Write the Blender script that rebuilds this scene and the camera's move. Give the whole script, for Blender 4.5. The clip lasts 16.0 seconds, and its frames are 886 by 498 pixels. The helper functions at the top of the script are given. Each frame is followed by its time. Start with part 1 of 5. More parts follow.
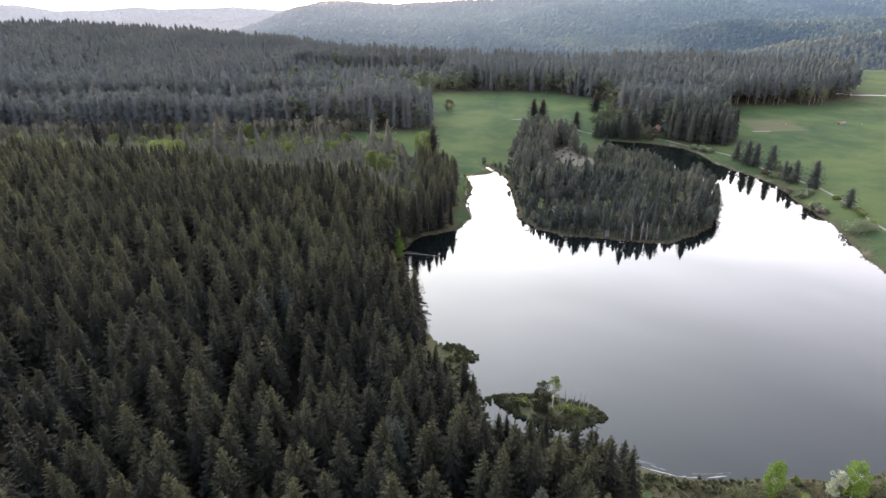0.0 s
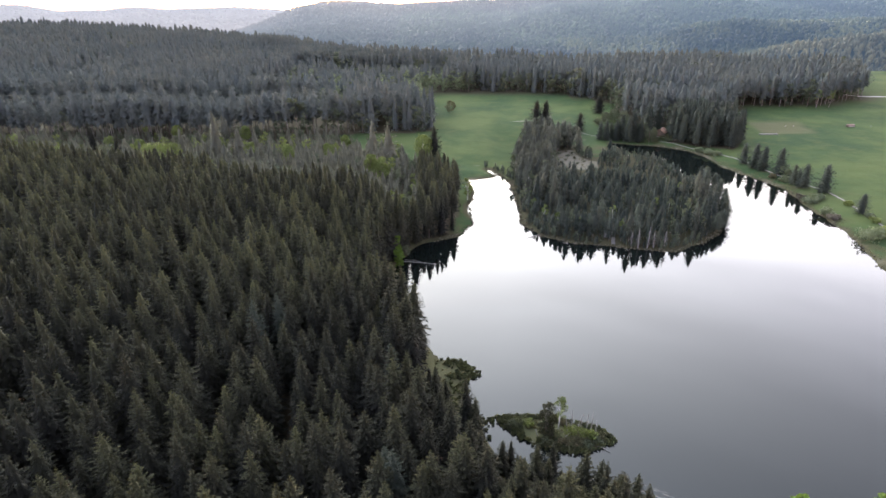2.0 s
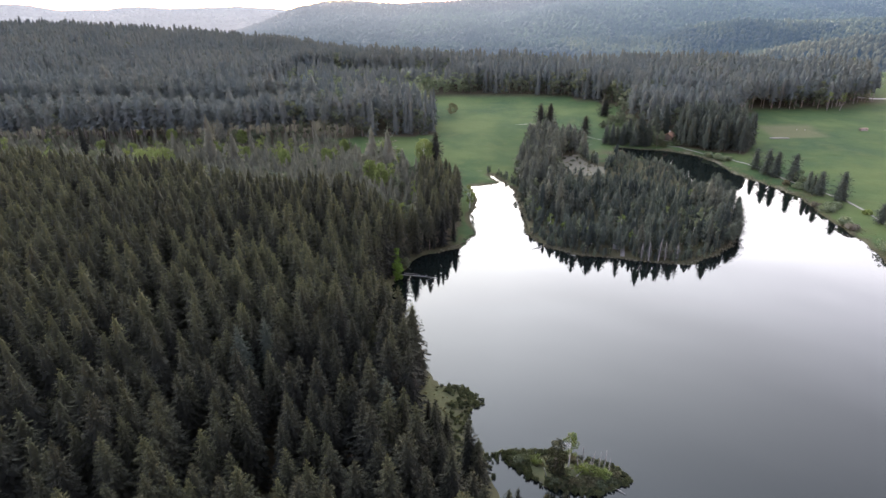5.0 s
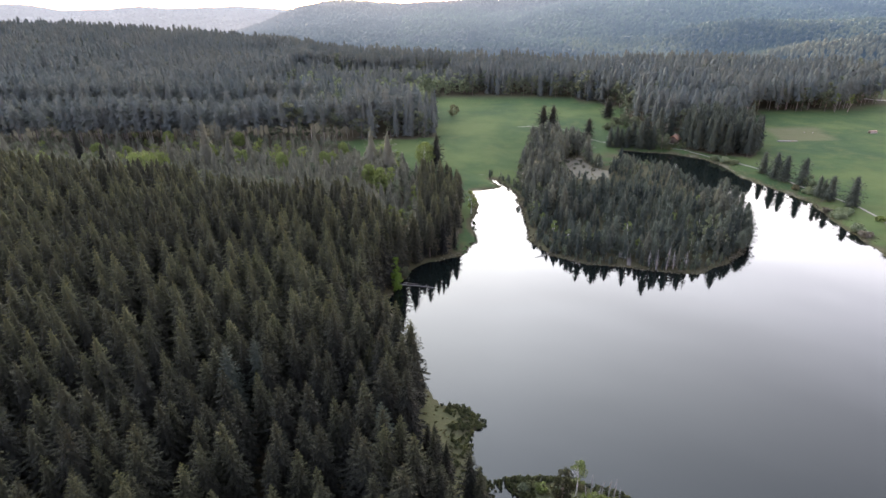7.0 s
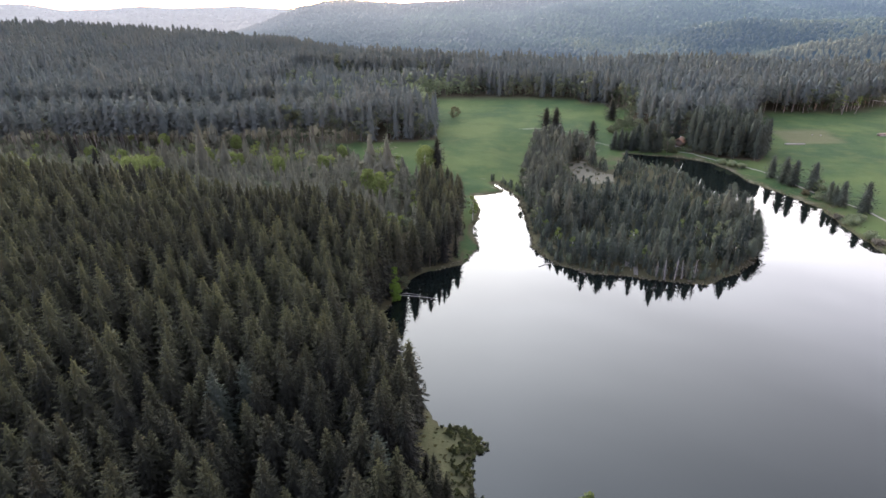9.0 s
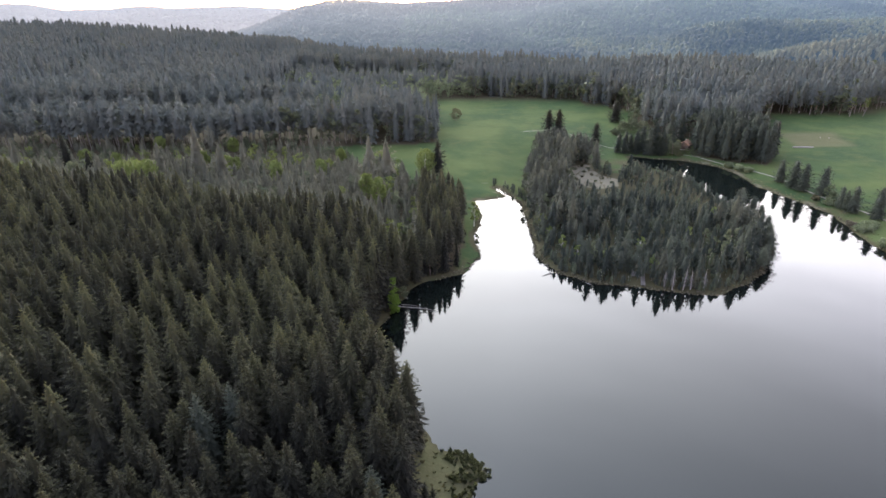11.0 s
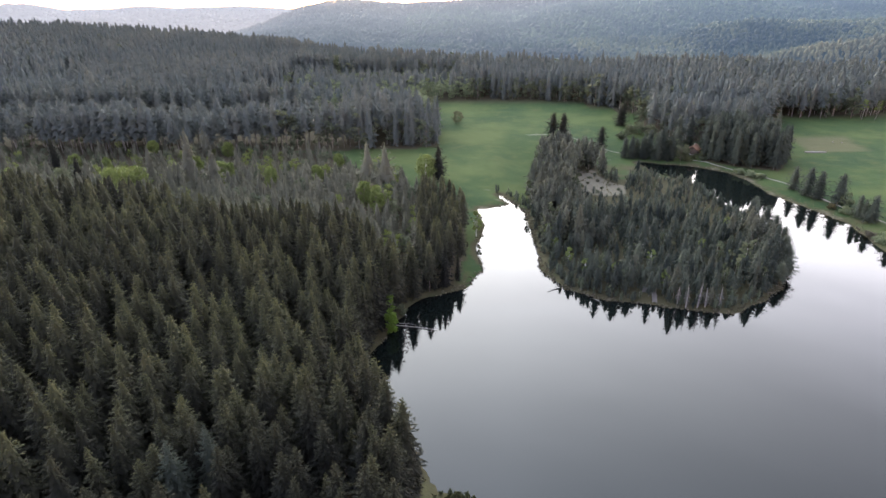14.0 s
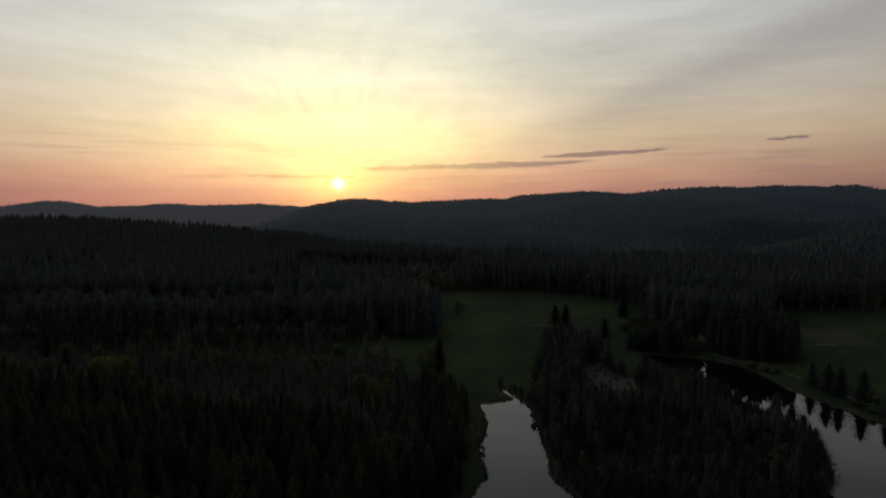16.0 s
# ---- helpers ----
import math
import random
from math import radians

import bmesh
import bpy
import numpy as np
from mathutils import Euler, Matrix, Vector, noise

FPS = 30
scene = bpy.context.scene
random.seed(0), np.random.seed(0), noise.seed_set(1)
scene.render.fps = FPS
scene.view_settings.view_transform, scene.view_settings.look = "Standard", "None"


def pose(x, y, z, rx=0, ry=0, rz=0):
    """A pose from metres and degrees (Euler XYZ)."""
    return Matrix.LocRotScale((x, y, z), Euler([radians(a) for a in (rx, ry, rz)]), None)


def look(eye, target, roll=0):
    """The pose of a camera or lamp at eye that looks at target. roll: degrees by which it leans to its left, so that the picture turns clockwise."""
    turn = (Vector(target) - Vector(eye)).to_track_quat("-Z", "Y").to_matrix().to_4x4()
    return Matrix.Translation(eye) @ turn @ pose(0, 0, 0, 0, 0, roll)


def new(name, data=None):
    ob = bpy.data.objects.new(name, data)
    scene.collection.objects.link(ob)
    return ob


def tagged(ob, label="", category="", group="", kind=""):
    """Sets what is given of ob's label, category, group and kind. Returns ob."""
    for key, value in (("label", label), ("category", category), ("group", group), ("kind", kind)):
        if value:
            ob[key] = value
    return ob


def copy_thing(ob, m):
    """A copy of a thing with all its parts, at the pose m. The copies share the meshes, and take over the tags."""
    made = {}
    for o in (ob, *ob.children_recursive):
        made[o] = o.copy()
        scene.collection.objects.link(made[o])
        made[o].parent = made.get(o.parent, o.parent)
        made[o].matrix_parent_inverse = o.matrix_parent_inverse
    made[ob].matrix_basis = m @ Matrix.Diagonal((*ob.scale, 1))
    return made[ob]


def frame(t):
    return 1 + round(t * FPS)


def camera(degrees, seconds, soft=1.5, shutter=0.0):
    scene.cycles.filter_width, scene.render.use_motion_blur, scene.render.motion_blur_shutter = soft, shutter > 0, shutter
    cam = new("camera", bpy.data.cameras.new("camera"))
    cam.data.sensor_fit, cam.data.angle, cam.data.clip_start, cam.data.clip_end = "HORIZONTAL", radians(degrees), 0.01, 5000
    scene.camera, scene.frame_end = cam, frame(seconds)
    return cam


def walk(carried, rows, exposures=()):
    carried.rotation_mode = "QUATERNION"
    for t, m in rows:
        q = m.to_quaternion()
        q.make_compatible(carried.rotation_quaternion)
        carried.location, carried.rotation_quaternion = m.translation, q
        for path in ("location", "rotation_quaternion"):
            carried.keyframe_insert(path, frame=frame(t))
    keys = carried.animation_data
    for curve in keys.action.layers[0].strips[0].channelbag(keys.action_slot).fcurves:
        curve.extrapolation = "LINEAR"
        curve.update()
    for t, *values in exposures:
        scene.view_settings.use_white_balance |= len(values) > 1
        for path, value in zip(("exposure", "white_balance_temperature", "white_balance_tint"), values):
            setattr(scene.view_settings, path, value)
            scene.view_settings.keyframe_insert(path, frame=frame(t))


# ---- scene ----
cam = camera(76.2, 16.0, soft=1.5, shutter=0.5)
# gimbal pitch, roll and heading are held steady, then the camera tilts up to the sunset
PATH = [
    (0.0, pose(0.000, 0.000, 88.000, 66.354, 0, 0.000) @ pose(0, 0, 0, 0, 0, -0.54)),
    (2.0, pose(0.204, 7.212, 88.184, 66.339, 0, 0.151) @ pose(0, 0, 0, 0, 0, -0.54)),
    (4.0, pose(0.405, 14.458, 88.373, 66.324, 0, 0.296) @ pose(0, 0, 0, 0, 0, -0.54)),
    (6.0, pose(0.603, 21.736, 88.566, 66.308, 0, 0.435) @ pose(0, 0, 0, 0, 0, -0.54)),
    (8.0, pose(0.796, 29.048, 88.764, 66.293, 0, 0.569) @ pose(0, 0, 0, 0, 0, -0.54)),
    (10.0, pose(0.987, 36.392, 88.966, 66.278, 0, 0.698) @ pose(0, 0, 0, 0, 0, -0.54)),
    (12.0, pose(1.173, 43.770, 89.173, 66.263, 0, 0.821) @ pose(0, 0, 0, 0, 0, -0.54)),
    (14.0, pose(1.357, 51.180, 89.384, 66.248, 0, 0.938) @ pose(0, 0, 0, 0, 0, -0.54)),
    (14.5, pose(1.402, 53.038, 89.438, 66.244, 0, 0.967) @ pose(0, 0, 0, 0, 0, -0.54)),
    (14.8, pose(1.429, 54.154, 89.470, 66.244, 0, 0.984) @ pose(0, 0, 0, 0, 0, -0.54)),
    (14.9, pose(1.438, 54.526, 89.481, 66.380, 0, 0.990) @ pose(0, 0, 0, 0, 0, -0.53)),
    (15.0, pose(1.447, 54.898, 89.492, 66.910, 0, 1.000) @ pose(0, 0, 0, 0, 0, -0.52)),
    (15.1, pose(1.456, 55.270, 89.503, 68.150, 0, 0.990) @ pose(0, 0, 0, 0, 0, -0.45)),
    (15.2, pose(1.465, 55.643, 89.514, 70.150, 0, 0.980) @ pose(0, 0, 0, 0, 0, -0.38)),
    (15.3, pose(1.474, 56.015, 89.525, 72.350, 0, 0.960) @ pose(0, 0, 0, 0, 0, -0.32)),
    (15.4, pose(1.483, 56.388, 89.535, 74.400, 0, 0.950) @ pose(0, 0, 0, 0, 0, -0.26)),
    (15.5, pose(1.492, 56.760, 89.546, 76.450, 0, 0.940) @ pose(0, 0, 0, 0, 0, -0.21)),
    (15.6, pose(1.501, 57.133, 89.557, 78.600, 0, 0.950) @ pose(0, 0, 0, 0, 0, -0.20)),
    (15.7, pose(1.510, 57.506, 89.568, 80.650, 0, 0.960) @ pose(0, 0, 0, 0, 0, -0.20)),
    (15.8, pose(1.518, 57.878, 89.578, 82.550, 0, 0.970) @ pose(0, 0, 0, 0, 0, -0.20)),
    (15.9, pose(1.527, 58.251, 89.589, 83.900, 0, 0.980) @ pose(0, 0, 0, 0, 0, -0.20)),
    (16.0, pose(1.536, 58.624, 89.600, 85.056, 0, 0.988) @ pose(0, 0, 0, 0, 0, -0.20)),
]
EXPOSURES = [(0.0, 0.07, 6430, 19), (15.1, 0.07, 6430, 19), (15.3, -0.2, 6430, 19), (15.4, -0.8, 6430, 19), (15.5, -1.6, 6430, 19), (15.6, -2.3, 6430, 19),
             (15.7, -2.9, 6430, 19), (15.8, -3.5, 6430, 19), (15.9, -4.0, 6430, 17), (16.0, -4.35, 6430, 12)]
walk(cam, PATH, EXPOSURES)

# ---------------------------------------------------------------- sky and sun
SUN_AZ = radians(11.4)      # west of the heading
SUN_EL = radians(1.7)
SUN_DIR = Vector((-math.sin(SUN_AZ) * math.cos(SUN_EL), math.cos(SUN_AZ) * math.cos(SUN_EL), math.sin(SUN_EL)))


class Nodes:
    """Short hand for building node trees."""

    def __init__(self, tree):
        self.tree = tree

    def add(self, kind, inputs=(), **props):
        n = self.tree.nodes.new(kind)
        for k, v in props.items():
            setattr(n, k, v)
        for k, v in dict(inputs).items():
            if isinstance(v, bpy.types.NodeSocket):
                self.tree.links.new(v, n.inputs[k])
            else:
                n.inputs[k].default_value = v
        return n

    def math(self, op, a, b=0.0, c=0.0, clamp=False):
        return self.add("ShaderNodeMath", {0: a, 1: b, 2: c}, operation=op, use_clamp=clamp).outputs[0]

    def mix(self, fac, a, b, blend="MIX"):
        n = self.add("ShaderNodeMix", {0: fac, 6: a, 7: b}, data_type="RGBA", blend_type=blend)
        return n.outputs[2]

    def ramp(self, fac, stops):
        n = self.add("ShaderNodeValToRGB", {0: fac})
        e = n.color_ramp.elements
        while len(e) < len(stops):
            e.new(0.5)
        for k, (p, c) in zip(e, stops):
            k.position, k.color = p, (*c, 1)
        return n.outputs[0]

    def noise(self, vec, scale, detail=4, rough=0.55):
        return self.add("ShaderNodeTexNoise", {"Vector": vec, "Scale": scale, "Detail": detail, "Roughness": rough}).outputs[0]


world = bpy.data.worlds.new("evening_sky")
scene.world = world
world.use_nodes = True
world.node_tree.nodes.clear()
N = Nodes(world.node_tree)
sky = N.add("ShaderNodeTexSky", sky_type="NISHITA", sun_disc=False, sun_elevation=SUN_EL, sun_rotation=-SUN_AZ,
            altitude=700, air_density=1.2, dust_density=2.5)
way = N.add("ShaderNodeTexCoord").outputs["Generated"]
sep = N.add("ShaderNodeSeparateXYZ", {0: way})
up = N.math("MAXIMUM", sep.outputs[2], 0.0)
toward = N.math("ADD", N.add("ShaderNodeVectorMath", {0: way, 1: SUN_DIR}, operation="DOT_PRODUCT").outputs["Value"], 0.0)
# thin high cloud veil lit by the low sun: warm at the horizon, grey-white above, dusk blue overhead
veil = N.ramp(N.math("POWER", up, 0.5), [
    (0.0, (0.30, 0.215, 0.20)), (0.13, (0.46, 0.28, 0.235)), (0.21, (0.74, 0.44, 0.30)), (0.33, (0.92, 0.72, 0.47)),
    (0.48, (0.90, 0.88, 0.76)), (0.62, (0.82, 0.85, 0.83)), (0.76, (0.765, 0.835, 0.815)), (0.88, (0.555, 0.645, 0.665)), (1.0, (0.21, 0.25, 0.315))])
# the veil dims away from the sun
side = N.math("MULTIPLY_ADD", toward, 0.5, 0.5)
fall = N.math("MULTIPLY_ADD", N.math("POWER", side, 3.4), 0.83, 0.17)
veil = N.mix(1.0, veil, N.add("ShaderNodeCombineXYZ", {0: fall, 1: fall, 2: N.math("MULTIPLY_ADD", fall, 0.90, 0.10)}).outputs[0], "MULTIPLY")
# streaks of cirrus, drawn out along the horizon
stretch = N.add("ShaderNodeVectorMath", {0: way, 1: (1.3, 1.3, 9.0)}, operation="MULTIPLY").outputs[0]
tilt = N.add("ShaderNodeVectorRotate", {"Vector": stretch, "Axis": (0, 1, 0), "Angle": radians(-14)}).outputs[0]
cirrus = N.noise(tilt, 2.2, 6, 0.6)
calm_up = N.math("MULTIPLY", N.math("SUBTRACT", up, 0.30), 4.0, clamp=True)
cirrus = N.math("MULTIPLY_ADD", N.math("SUBTRACT", cirrus, 0.45), N.math("MULTIPLY_ADD", calm_up, -0.50, 0.72), 0.994)
veil = N.mix(1.0, veil, N.add("ShaderNodeCombineXYZ", {0: cirrus, 1: cirrus, 2: cirrus}).outputs[0], "MULTIPLY")
# low bars of dark stratus near the horizon
bars = N.add("ShaderNodeVectorMath", {0: way, 1: (3.0, 3.0, 75.0)}, operation="MULTIPLY").outputs[0]
bar = N.noise(bars, 1.6, 5, 0.5)
low = N.math("MULTIPLY", N.math("SUBTRACT", 1.0, N.math("DIVIDE", up, 0.13), clamp=True), N.math("MULTIPLY", N.math("SUBTRACT", bar, 0.56, clamp=True), 9.0, clamp=True))
veil = N.mix(N.math("MULTIPLY", low, 0.62), veil, (0.30, 0.22, 0.21, 1))
# two long cloud bars beside the sun
side_x = N.math("ARCTAN2", sep.outputs[0], sep.outputs[1])
edge = N.math("MULTIPLY", N.math("SUBTRACT", N.noise(N.add("ShaderNodeVectorMath", {0: way, 1: (1.0, 1.0, 6.0)}, operation="MULTIPLY").outputs[0], 26.0, 4), 0.5), 0.012)
for az, el, half, thick, slope in ((0.035, 0.0595, 0.215, 0.0050, 0.025), (0.255, 0.0770, 0.105, 0.0042, 0.03), (0.525, 0.090, 0.030, 0.0022, 0.03), (-0.26, 0.041, 0.10, 0.0030, 0.0)):
    along_ = N.math("DIVIDE", N.math("SUBTRACT", side_x, az), half)
    off = N.math("SUBTRACT", N.math("SUBTRACT", sep.outputs[2], N.math("MULTIPLY_ADD", N.math("SUBTRACT", side_x, az), slope, el)), edge)
    off = N.math("DIVIDE", off, thick)
    d2 = N.math("ADD", N.math("POWER", N.math("ABSOLUTE", along_), 4.0), N.math("MULTIPLY", off, off))
    mask = N.math("MULTIPLY", N.math("SUBTRACT", 1.0, d2, clamp=True), 2.2, clamp=True)
    veil = N.mix(N.math("MULTIPLY", mask, 0.88), veil, (0.25, 0.18, 0.19, 1))
# the high veil thins out to the east
thin = N.math("MULTIPLY", N.math("MULTIPLY", N.math("SUBTRACT", side_x, 0.12), 1.5, clamp=True), N.math("MULTIPLY", N.math("SUBTRACT", up, 0.28), 4.0, clamp=True))
thin = N.math("SUBTRACT", 1.0, N.math("MULTIPLY", thin, 0.44))
veil = N.mix(1.0, veil, N.add("ShaderNodeCombineXYZ", {0: thin, 1: thin, 2: thin}).outputs[0], "MULTIPLY")
band = N.math("SUBTRACT", sep.outputs[2], N.math("MULTIPLY_ADD", N.math("SUBTRACT", side_x, 0.10), 0.30, 0.10))
band = N.math("DIVIDE", N.math("SUBTRACT", band, N.math("MULTIPLY", edge, 3.0)), N.math("MULTIPLY_ADD", side_x, 0.05, 0.012))
band = N.math("MULTIPLY", N.math("EXPONENT", N.math("MULTIPLY", N.math("MULTIPLY", band, band), -1.0)), N.math("MULTIPLY", N.math("SUBTRACT", side_x, 0.06), 3.5, clamp=True))
veil = N.mix(N.math("MULTIPLY", band, 0.38), veil, (0.36, 0.33, 0.33, 1))
# glow round the sun
near = N.math("MAXIMUM", toward, 0.0)
from_sun = N.add("ShaderNodeVectorMath", {0: way, 1: SUN_DIR}, operation="SUBTRACT").outputs[0]
away = N.add("ShaderNodeSeparateXYZ", {0: from_sun})
spread_sq = N.math("ADD", N.math("MULTIPLY", N.math("MULTIPLY", away.outputs[0], away.outputs[0]), 0.55), N.math("MULTIPLY", N.math("MULTIPLY", away.outputs[2], away.outputs[2]), 1.6))
fan = N.math("ARCTAN2", away.outputs[2], away.outputs[0])
spokes = N.noise(N.add("ShaderNodeCombineXYZ", {0: N.math("MULTIPLY", fan, 3.2), 1: N.math("MULTIPLY", N.math("SQRT", spread_sq), 7.0), 2: 4.0}).outputs[0], 1.5, 5, 0.6)
spokes = N.math("MULTIPLY_ADD", spokes, 1.5, 0.25)
glow_a = N.math("MULTIPLY", N.math("MULTIPLY", N.math("POWER", near, 22.0), 0.46), spokes)
glow_b = N.math("MULTIPLY", N.math("MULTIPLY", N.math("EXPONENT", N.math("MULTIPLY", spread_sq, -42.0)), 0.62), spokes)
glow_d = N.math("MULTIPLY", N.math("EXPONENT", N.math("MULTIPLY", spread_sq, -420.0)), 0.7)
cut = N.math("DIVIDE", N.math("SUBTRACT", N.math("SUBTRACT", sep.outputs[2], 0.0365), edge), 0.0016)
cut = N.math("SUBTRACT", 1.0, N.math("MULTIPLY", N.math("SUBTRACT", 1.0, N.math("MULTIPLY", cut, cut), clamp=True), 0.85))
glow_c = N.math("MULTIPLY", N.math("MULTIPLY", N.math("POWER", near, 30000.0), 5.0), cut)
lift = N.math("MULTIPLY_ADD", N.math("MULTIPLY", up, 9.0, clamp=True), 0.8, 0.2)
glow = N.mix(1.0, N.mix(1.0, N.mix(1.0, (0, 0, 0, 1), N.add("ShaderNodeCombineXYZ", {0: glow_a, 1: N.math("MULTIPLY", glow_a, 0.92), 2: N.math("MULTIPLY", glow_a, 0.36)}).outputs[0], "ADD"),
             N.add("ShaderNodeCombineXYZ", {0: glow_b, 1: N.math("MULTIPLY", glow_b, 0.88), 2: N.math("MULTIPLY", glow_b, 0.14)}).outputs[0], "ADD"),
             N.add("ShaderNodeCombineXYZ", {0: lift, 1: lift, 2: lift}).outputs[0], "MULTIPLY")
glow = N.mix(1.0, glow, N.add("ShaderNodeCombineXYZ", {0: glow_d, 1: N.math("MULTIPLY", glow_d, 0.62), 2: N.math("MULTIPLY", glow_d, 0.08)}).outputs[0], "ADD")
# warm low air under the sun
warm = N.math("MULTIPLY", N.math("EXPONENT", N.math("MULTIPLY", N.math("MULTIPLY", away.outputs[0], away.outputs[0]), -3.0)), N.math("EXPONENT", N.math("MULTIPLY", up, -26.0)))
glow = N.mix(1.0, glow, N.add("ShaderNodeCombineXYZ", {0: N.math("MULTIPLY", warm, 0.48), 1: N.math("MULTIPLY", warm, 0.10), 2: N.math("MULTIPLY", warm, 0.02)}).outputs[0], "ADD")
glow = N.mix(1.0, glow, N.add("ShaderNodeCombineXYZ", {0: glow_c, 1: N.math("MULTIPLY", glow_c, 0.8), 2: N.math("MULTIPLY", glow_c, 0.35)}).outputs[0], "ADD")
total = N.mix(1.0, veil, glow, "ADD")
air = N.add("ShaderNodeBackground", {0: sky.outputs[0], 1: 0.15}).outputs[0]
cloud = N.add("ShaderNodeBackground", {0: total, 1: 15.6}).outputs[0]
both = N.add("ShaderNodeAddShader", {0: air, 1: cloud}).outputs[0]
N.add("ShaderNodeOutputWorld", {0: both})

sun = new("sun", bpy.data.lights.new("sun", "SUN"))
sun.data.energy, sun.data.angle, sun.data.color = 2.0, radians(1.0), (1.0, 0.62, 0.34)
sun.matrix_world = look(SUN_DIR * 100, (0, 0, 0))

# ---------------------------------------------------------------- materials
def material(name):
    m = bpy.data.materials.new(name)
    m.use_nodes = True
    m.node_tree.nodes.clear()
    return m, Nodes(m.node_tree)


def finish(n, color, rough=0.8, bump=None, strength=0.3, distance=0.1, spec=0.3, glow=None, thin=0.0):
    ins = {"Base Color": color, "Roughness": rough, "Specular IOR Level": spec}
    if bump is not None:
        ins["Normal"] = n.add("ShaderNodeBump", {"Height": bump, "Strength": strength, "Distance": distance}).outputs[0]
    if glow is not None:
        ins["Emission Color"], ins["Emission Strength"] = glow
    b = n.add("ShaderNodeBsdfPrincipled", ins).outputs[0]
    if thin:
        t = n.add("ShaderNodeBsdfTranslucent", {0: n.mix(1.0, color, (1.12, 1.05, 0.80, 1), "MULTIPLY")}).outputs[0]
        b = n.add("ShaderNodeMixShader", {0: thin, 1: b, 2: t}).outputs[0]
    n.add("ShaderNodeOutputMaterial", {0: b})


def attr(n, name):
    return n.add("ShaderNodeAttribute", attribute_name=name).outputs["Fac"]


def place(n):
    return n.add("ShaderNodeNewGeometry").outputs["Position"]


def haze_emission(n):
    """Blue haze as emission on the backdrop hills: stronger with depth, warmer towards the sunset."""
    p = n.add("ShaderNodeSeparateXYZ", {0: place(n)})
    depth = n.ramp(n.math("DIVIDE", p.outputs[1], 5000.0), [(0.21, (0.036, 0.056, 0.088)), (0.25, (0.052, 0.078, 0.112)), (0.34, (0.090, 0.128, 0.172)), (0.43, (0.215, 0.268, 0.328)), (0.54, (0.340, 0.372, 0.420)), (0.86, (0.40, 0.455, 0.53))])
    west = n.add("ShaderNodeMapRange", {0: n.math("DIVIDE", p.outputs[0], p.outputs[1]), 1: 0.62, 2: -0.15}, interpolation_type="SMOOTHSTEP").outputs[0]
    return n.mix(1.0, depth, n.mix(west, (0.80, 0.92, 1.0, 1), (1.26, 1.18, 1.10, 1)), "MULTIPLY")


def foliage(name, dark, light, shoot, glow=None, rough=0.75):
    """Leaf or needle colour: tone varies from tree to tree, shoot is the fresh growth at the twig ends, stronger up the
    crown.
    """
    m, n = material(name)
    base = n.mix(attr(n, "tone"), (*dark, 1), (*light, 1))
    grain = n.noise(place(n), 1.7, 3)
    # glow makes the foliage itself emit the distance haze
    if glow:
        glow = (haze_emission(n), 1.0)
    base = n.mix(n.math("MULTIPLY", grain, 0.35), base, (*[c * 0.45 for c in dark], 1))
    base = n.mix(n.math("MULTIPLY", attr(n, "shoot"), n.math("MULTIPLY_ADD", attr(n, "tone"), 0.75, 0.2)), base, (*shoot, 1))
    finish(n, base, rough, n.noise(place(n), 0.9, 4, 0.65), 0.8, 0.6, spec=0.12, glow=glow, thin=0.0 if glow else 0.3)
    return m


def plain(name, a, b, scale, rough=0.8, bump=0.3, spec=0.3, metallic=0.0):
    """Two colours mixed by noise at two scales, with relief."""
    m, n = material(name)
    co = n.add("ShaderNodeTexCoord").outputs["Object"]
    f = n.math("ADD", n.math("MULTIPLY", n.noise(co, scale, 5), 0.6), n.math("MULTIPLY", n.noise(co, scale * 7, 3), 0.4))
    finish(n, n.ramp(f, [(0.3, a), (0.7, b)]), rough, f, bump, 0.05, spec)
    return m


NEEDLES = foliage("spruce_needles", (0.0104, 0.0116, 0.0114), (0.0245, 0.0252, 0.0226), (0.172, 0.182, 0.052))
NEEDLES_BLUE = foliage("blue_grey_needles", (0.023, 0.0310, 0.0260), (0.068, 0.082, 0.060), (0.096, 0.106, 0.066))
LEAVES = foliage("spring_leaves", (0.080, 0.112, 0.032), (0.125, 0.162, 0.050), (0.165, 0.205, 0.066), rough=0.6)
FRESH_LEAVES = foliage("fresh_birch_leaves", (0.082, 0.145, 0.022), (0.118, 0.195, 0.030), (0.160, 0.250, 0.042), rough=0.6)
WILLOW = foliage("willow_leaves", (0.044, 0.058, 0.036), (0.085, 0.100, 0.060), (0.110, 0.128, 0.078), rough=0.6)
PALE_WILLOW = foliage("pale_willow_leaves", (0.075, 0.100, 0.055), (0.125, 0.155, 0.090), (0.155, 0.185, 0.110), rough=0.6)
BEECH = foliage("beech_leaves", (0.075, 0.100, 0.030), (0.115, 0.145, 0.040), (0.150, 0.185, 0.055), rough=0.6)
BLOSSOM = foliage("blossom_leaves", (0.180, 0.220, 0.130), (0.330, 0.360, 0.250), (0.480, 0.500, 0.390), rough=0.6)
SEDGE = foliage("sedge", (0.036, 0.048, 0.028), (0.078, 0.094, 0.046), (0.110, 0.120, 0.058))
GRASS = foliage("olive_grass", (0.070, 0.076, 0.034), (0.115, 0.110, 0.056), (0.150, 0.136, 0.074))
REED = foliage("dry_reed", (0.080, 0.074, 0.055), (0.140, 0.130, 0.100), (0.170, 0.158, 0.125))
HEATH = foliage("bog_scrub", (0.045, 0.052, 0.032), (0.085, 0.085, 0.050), (0.120, 0.110, 0.060))
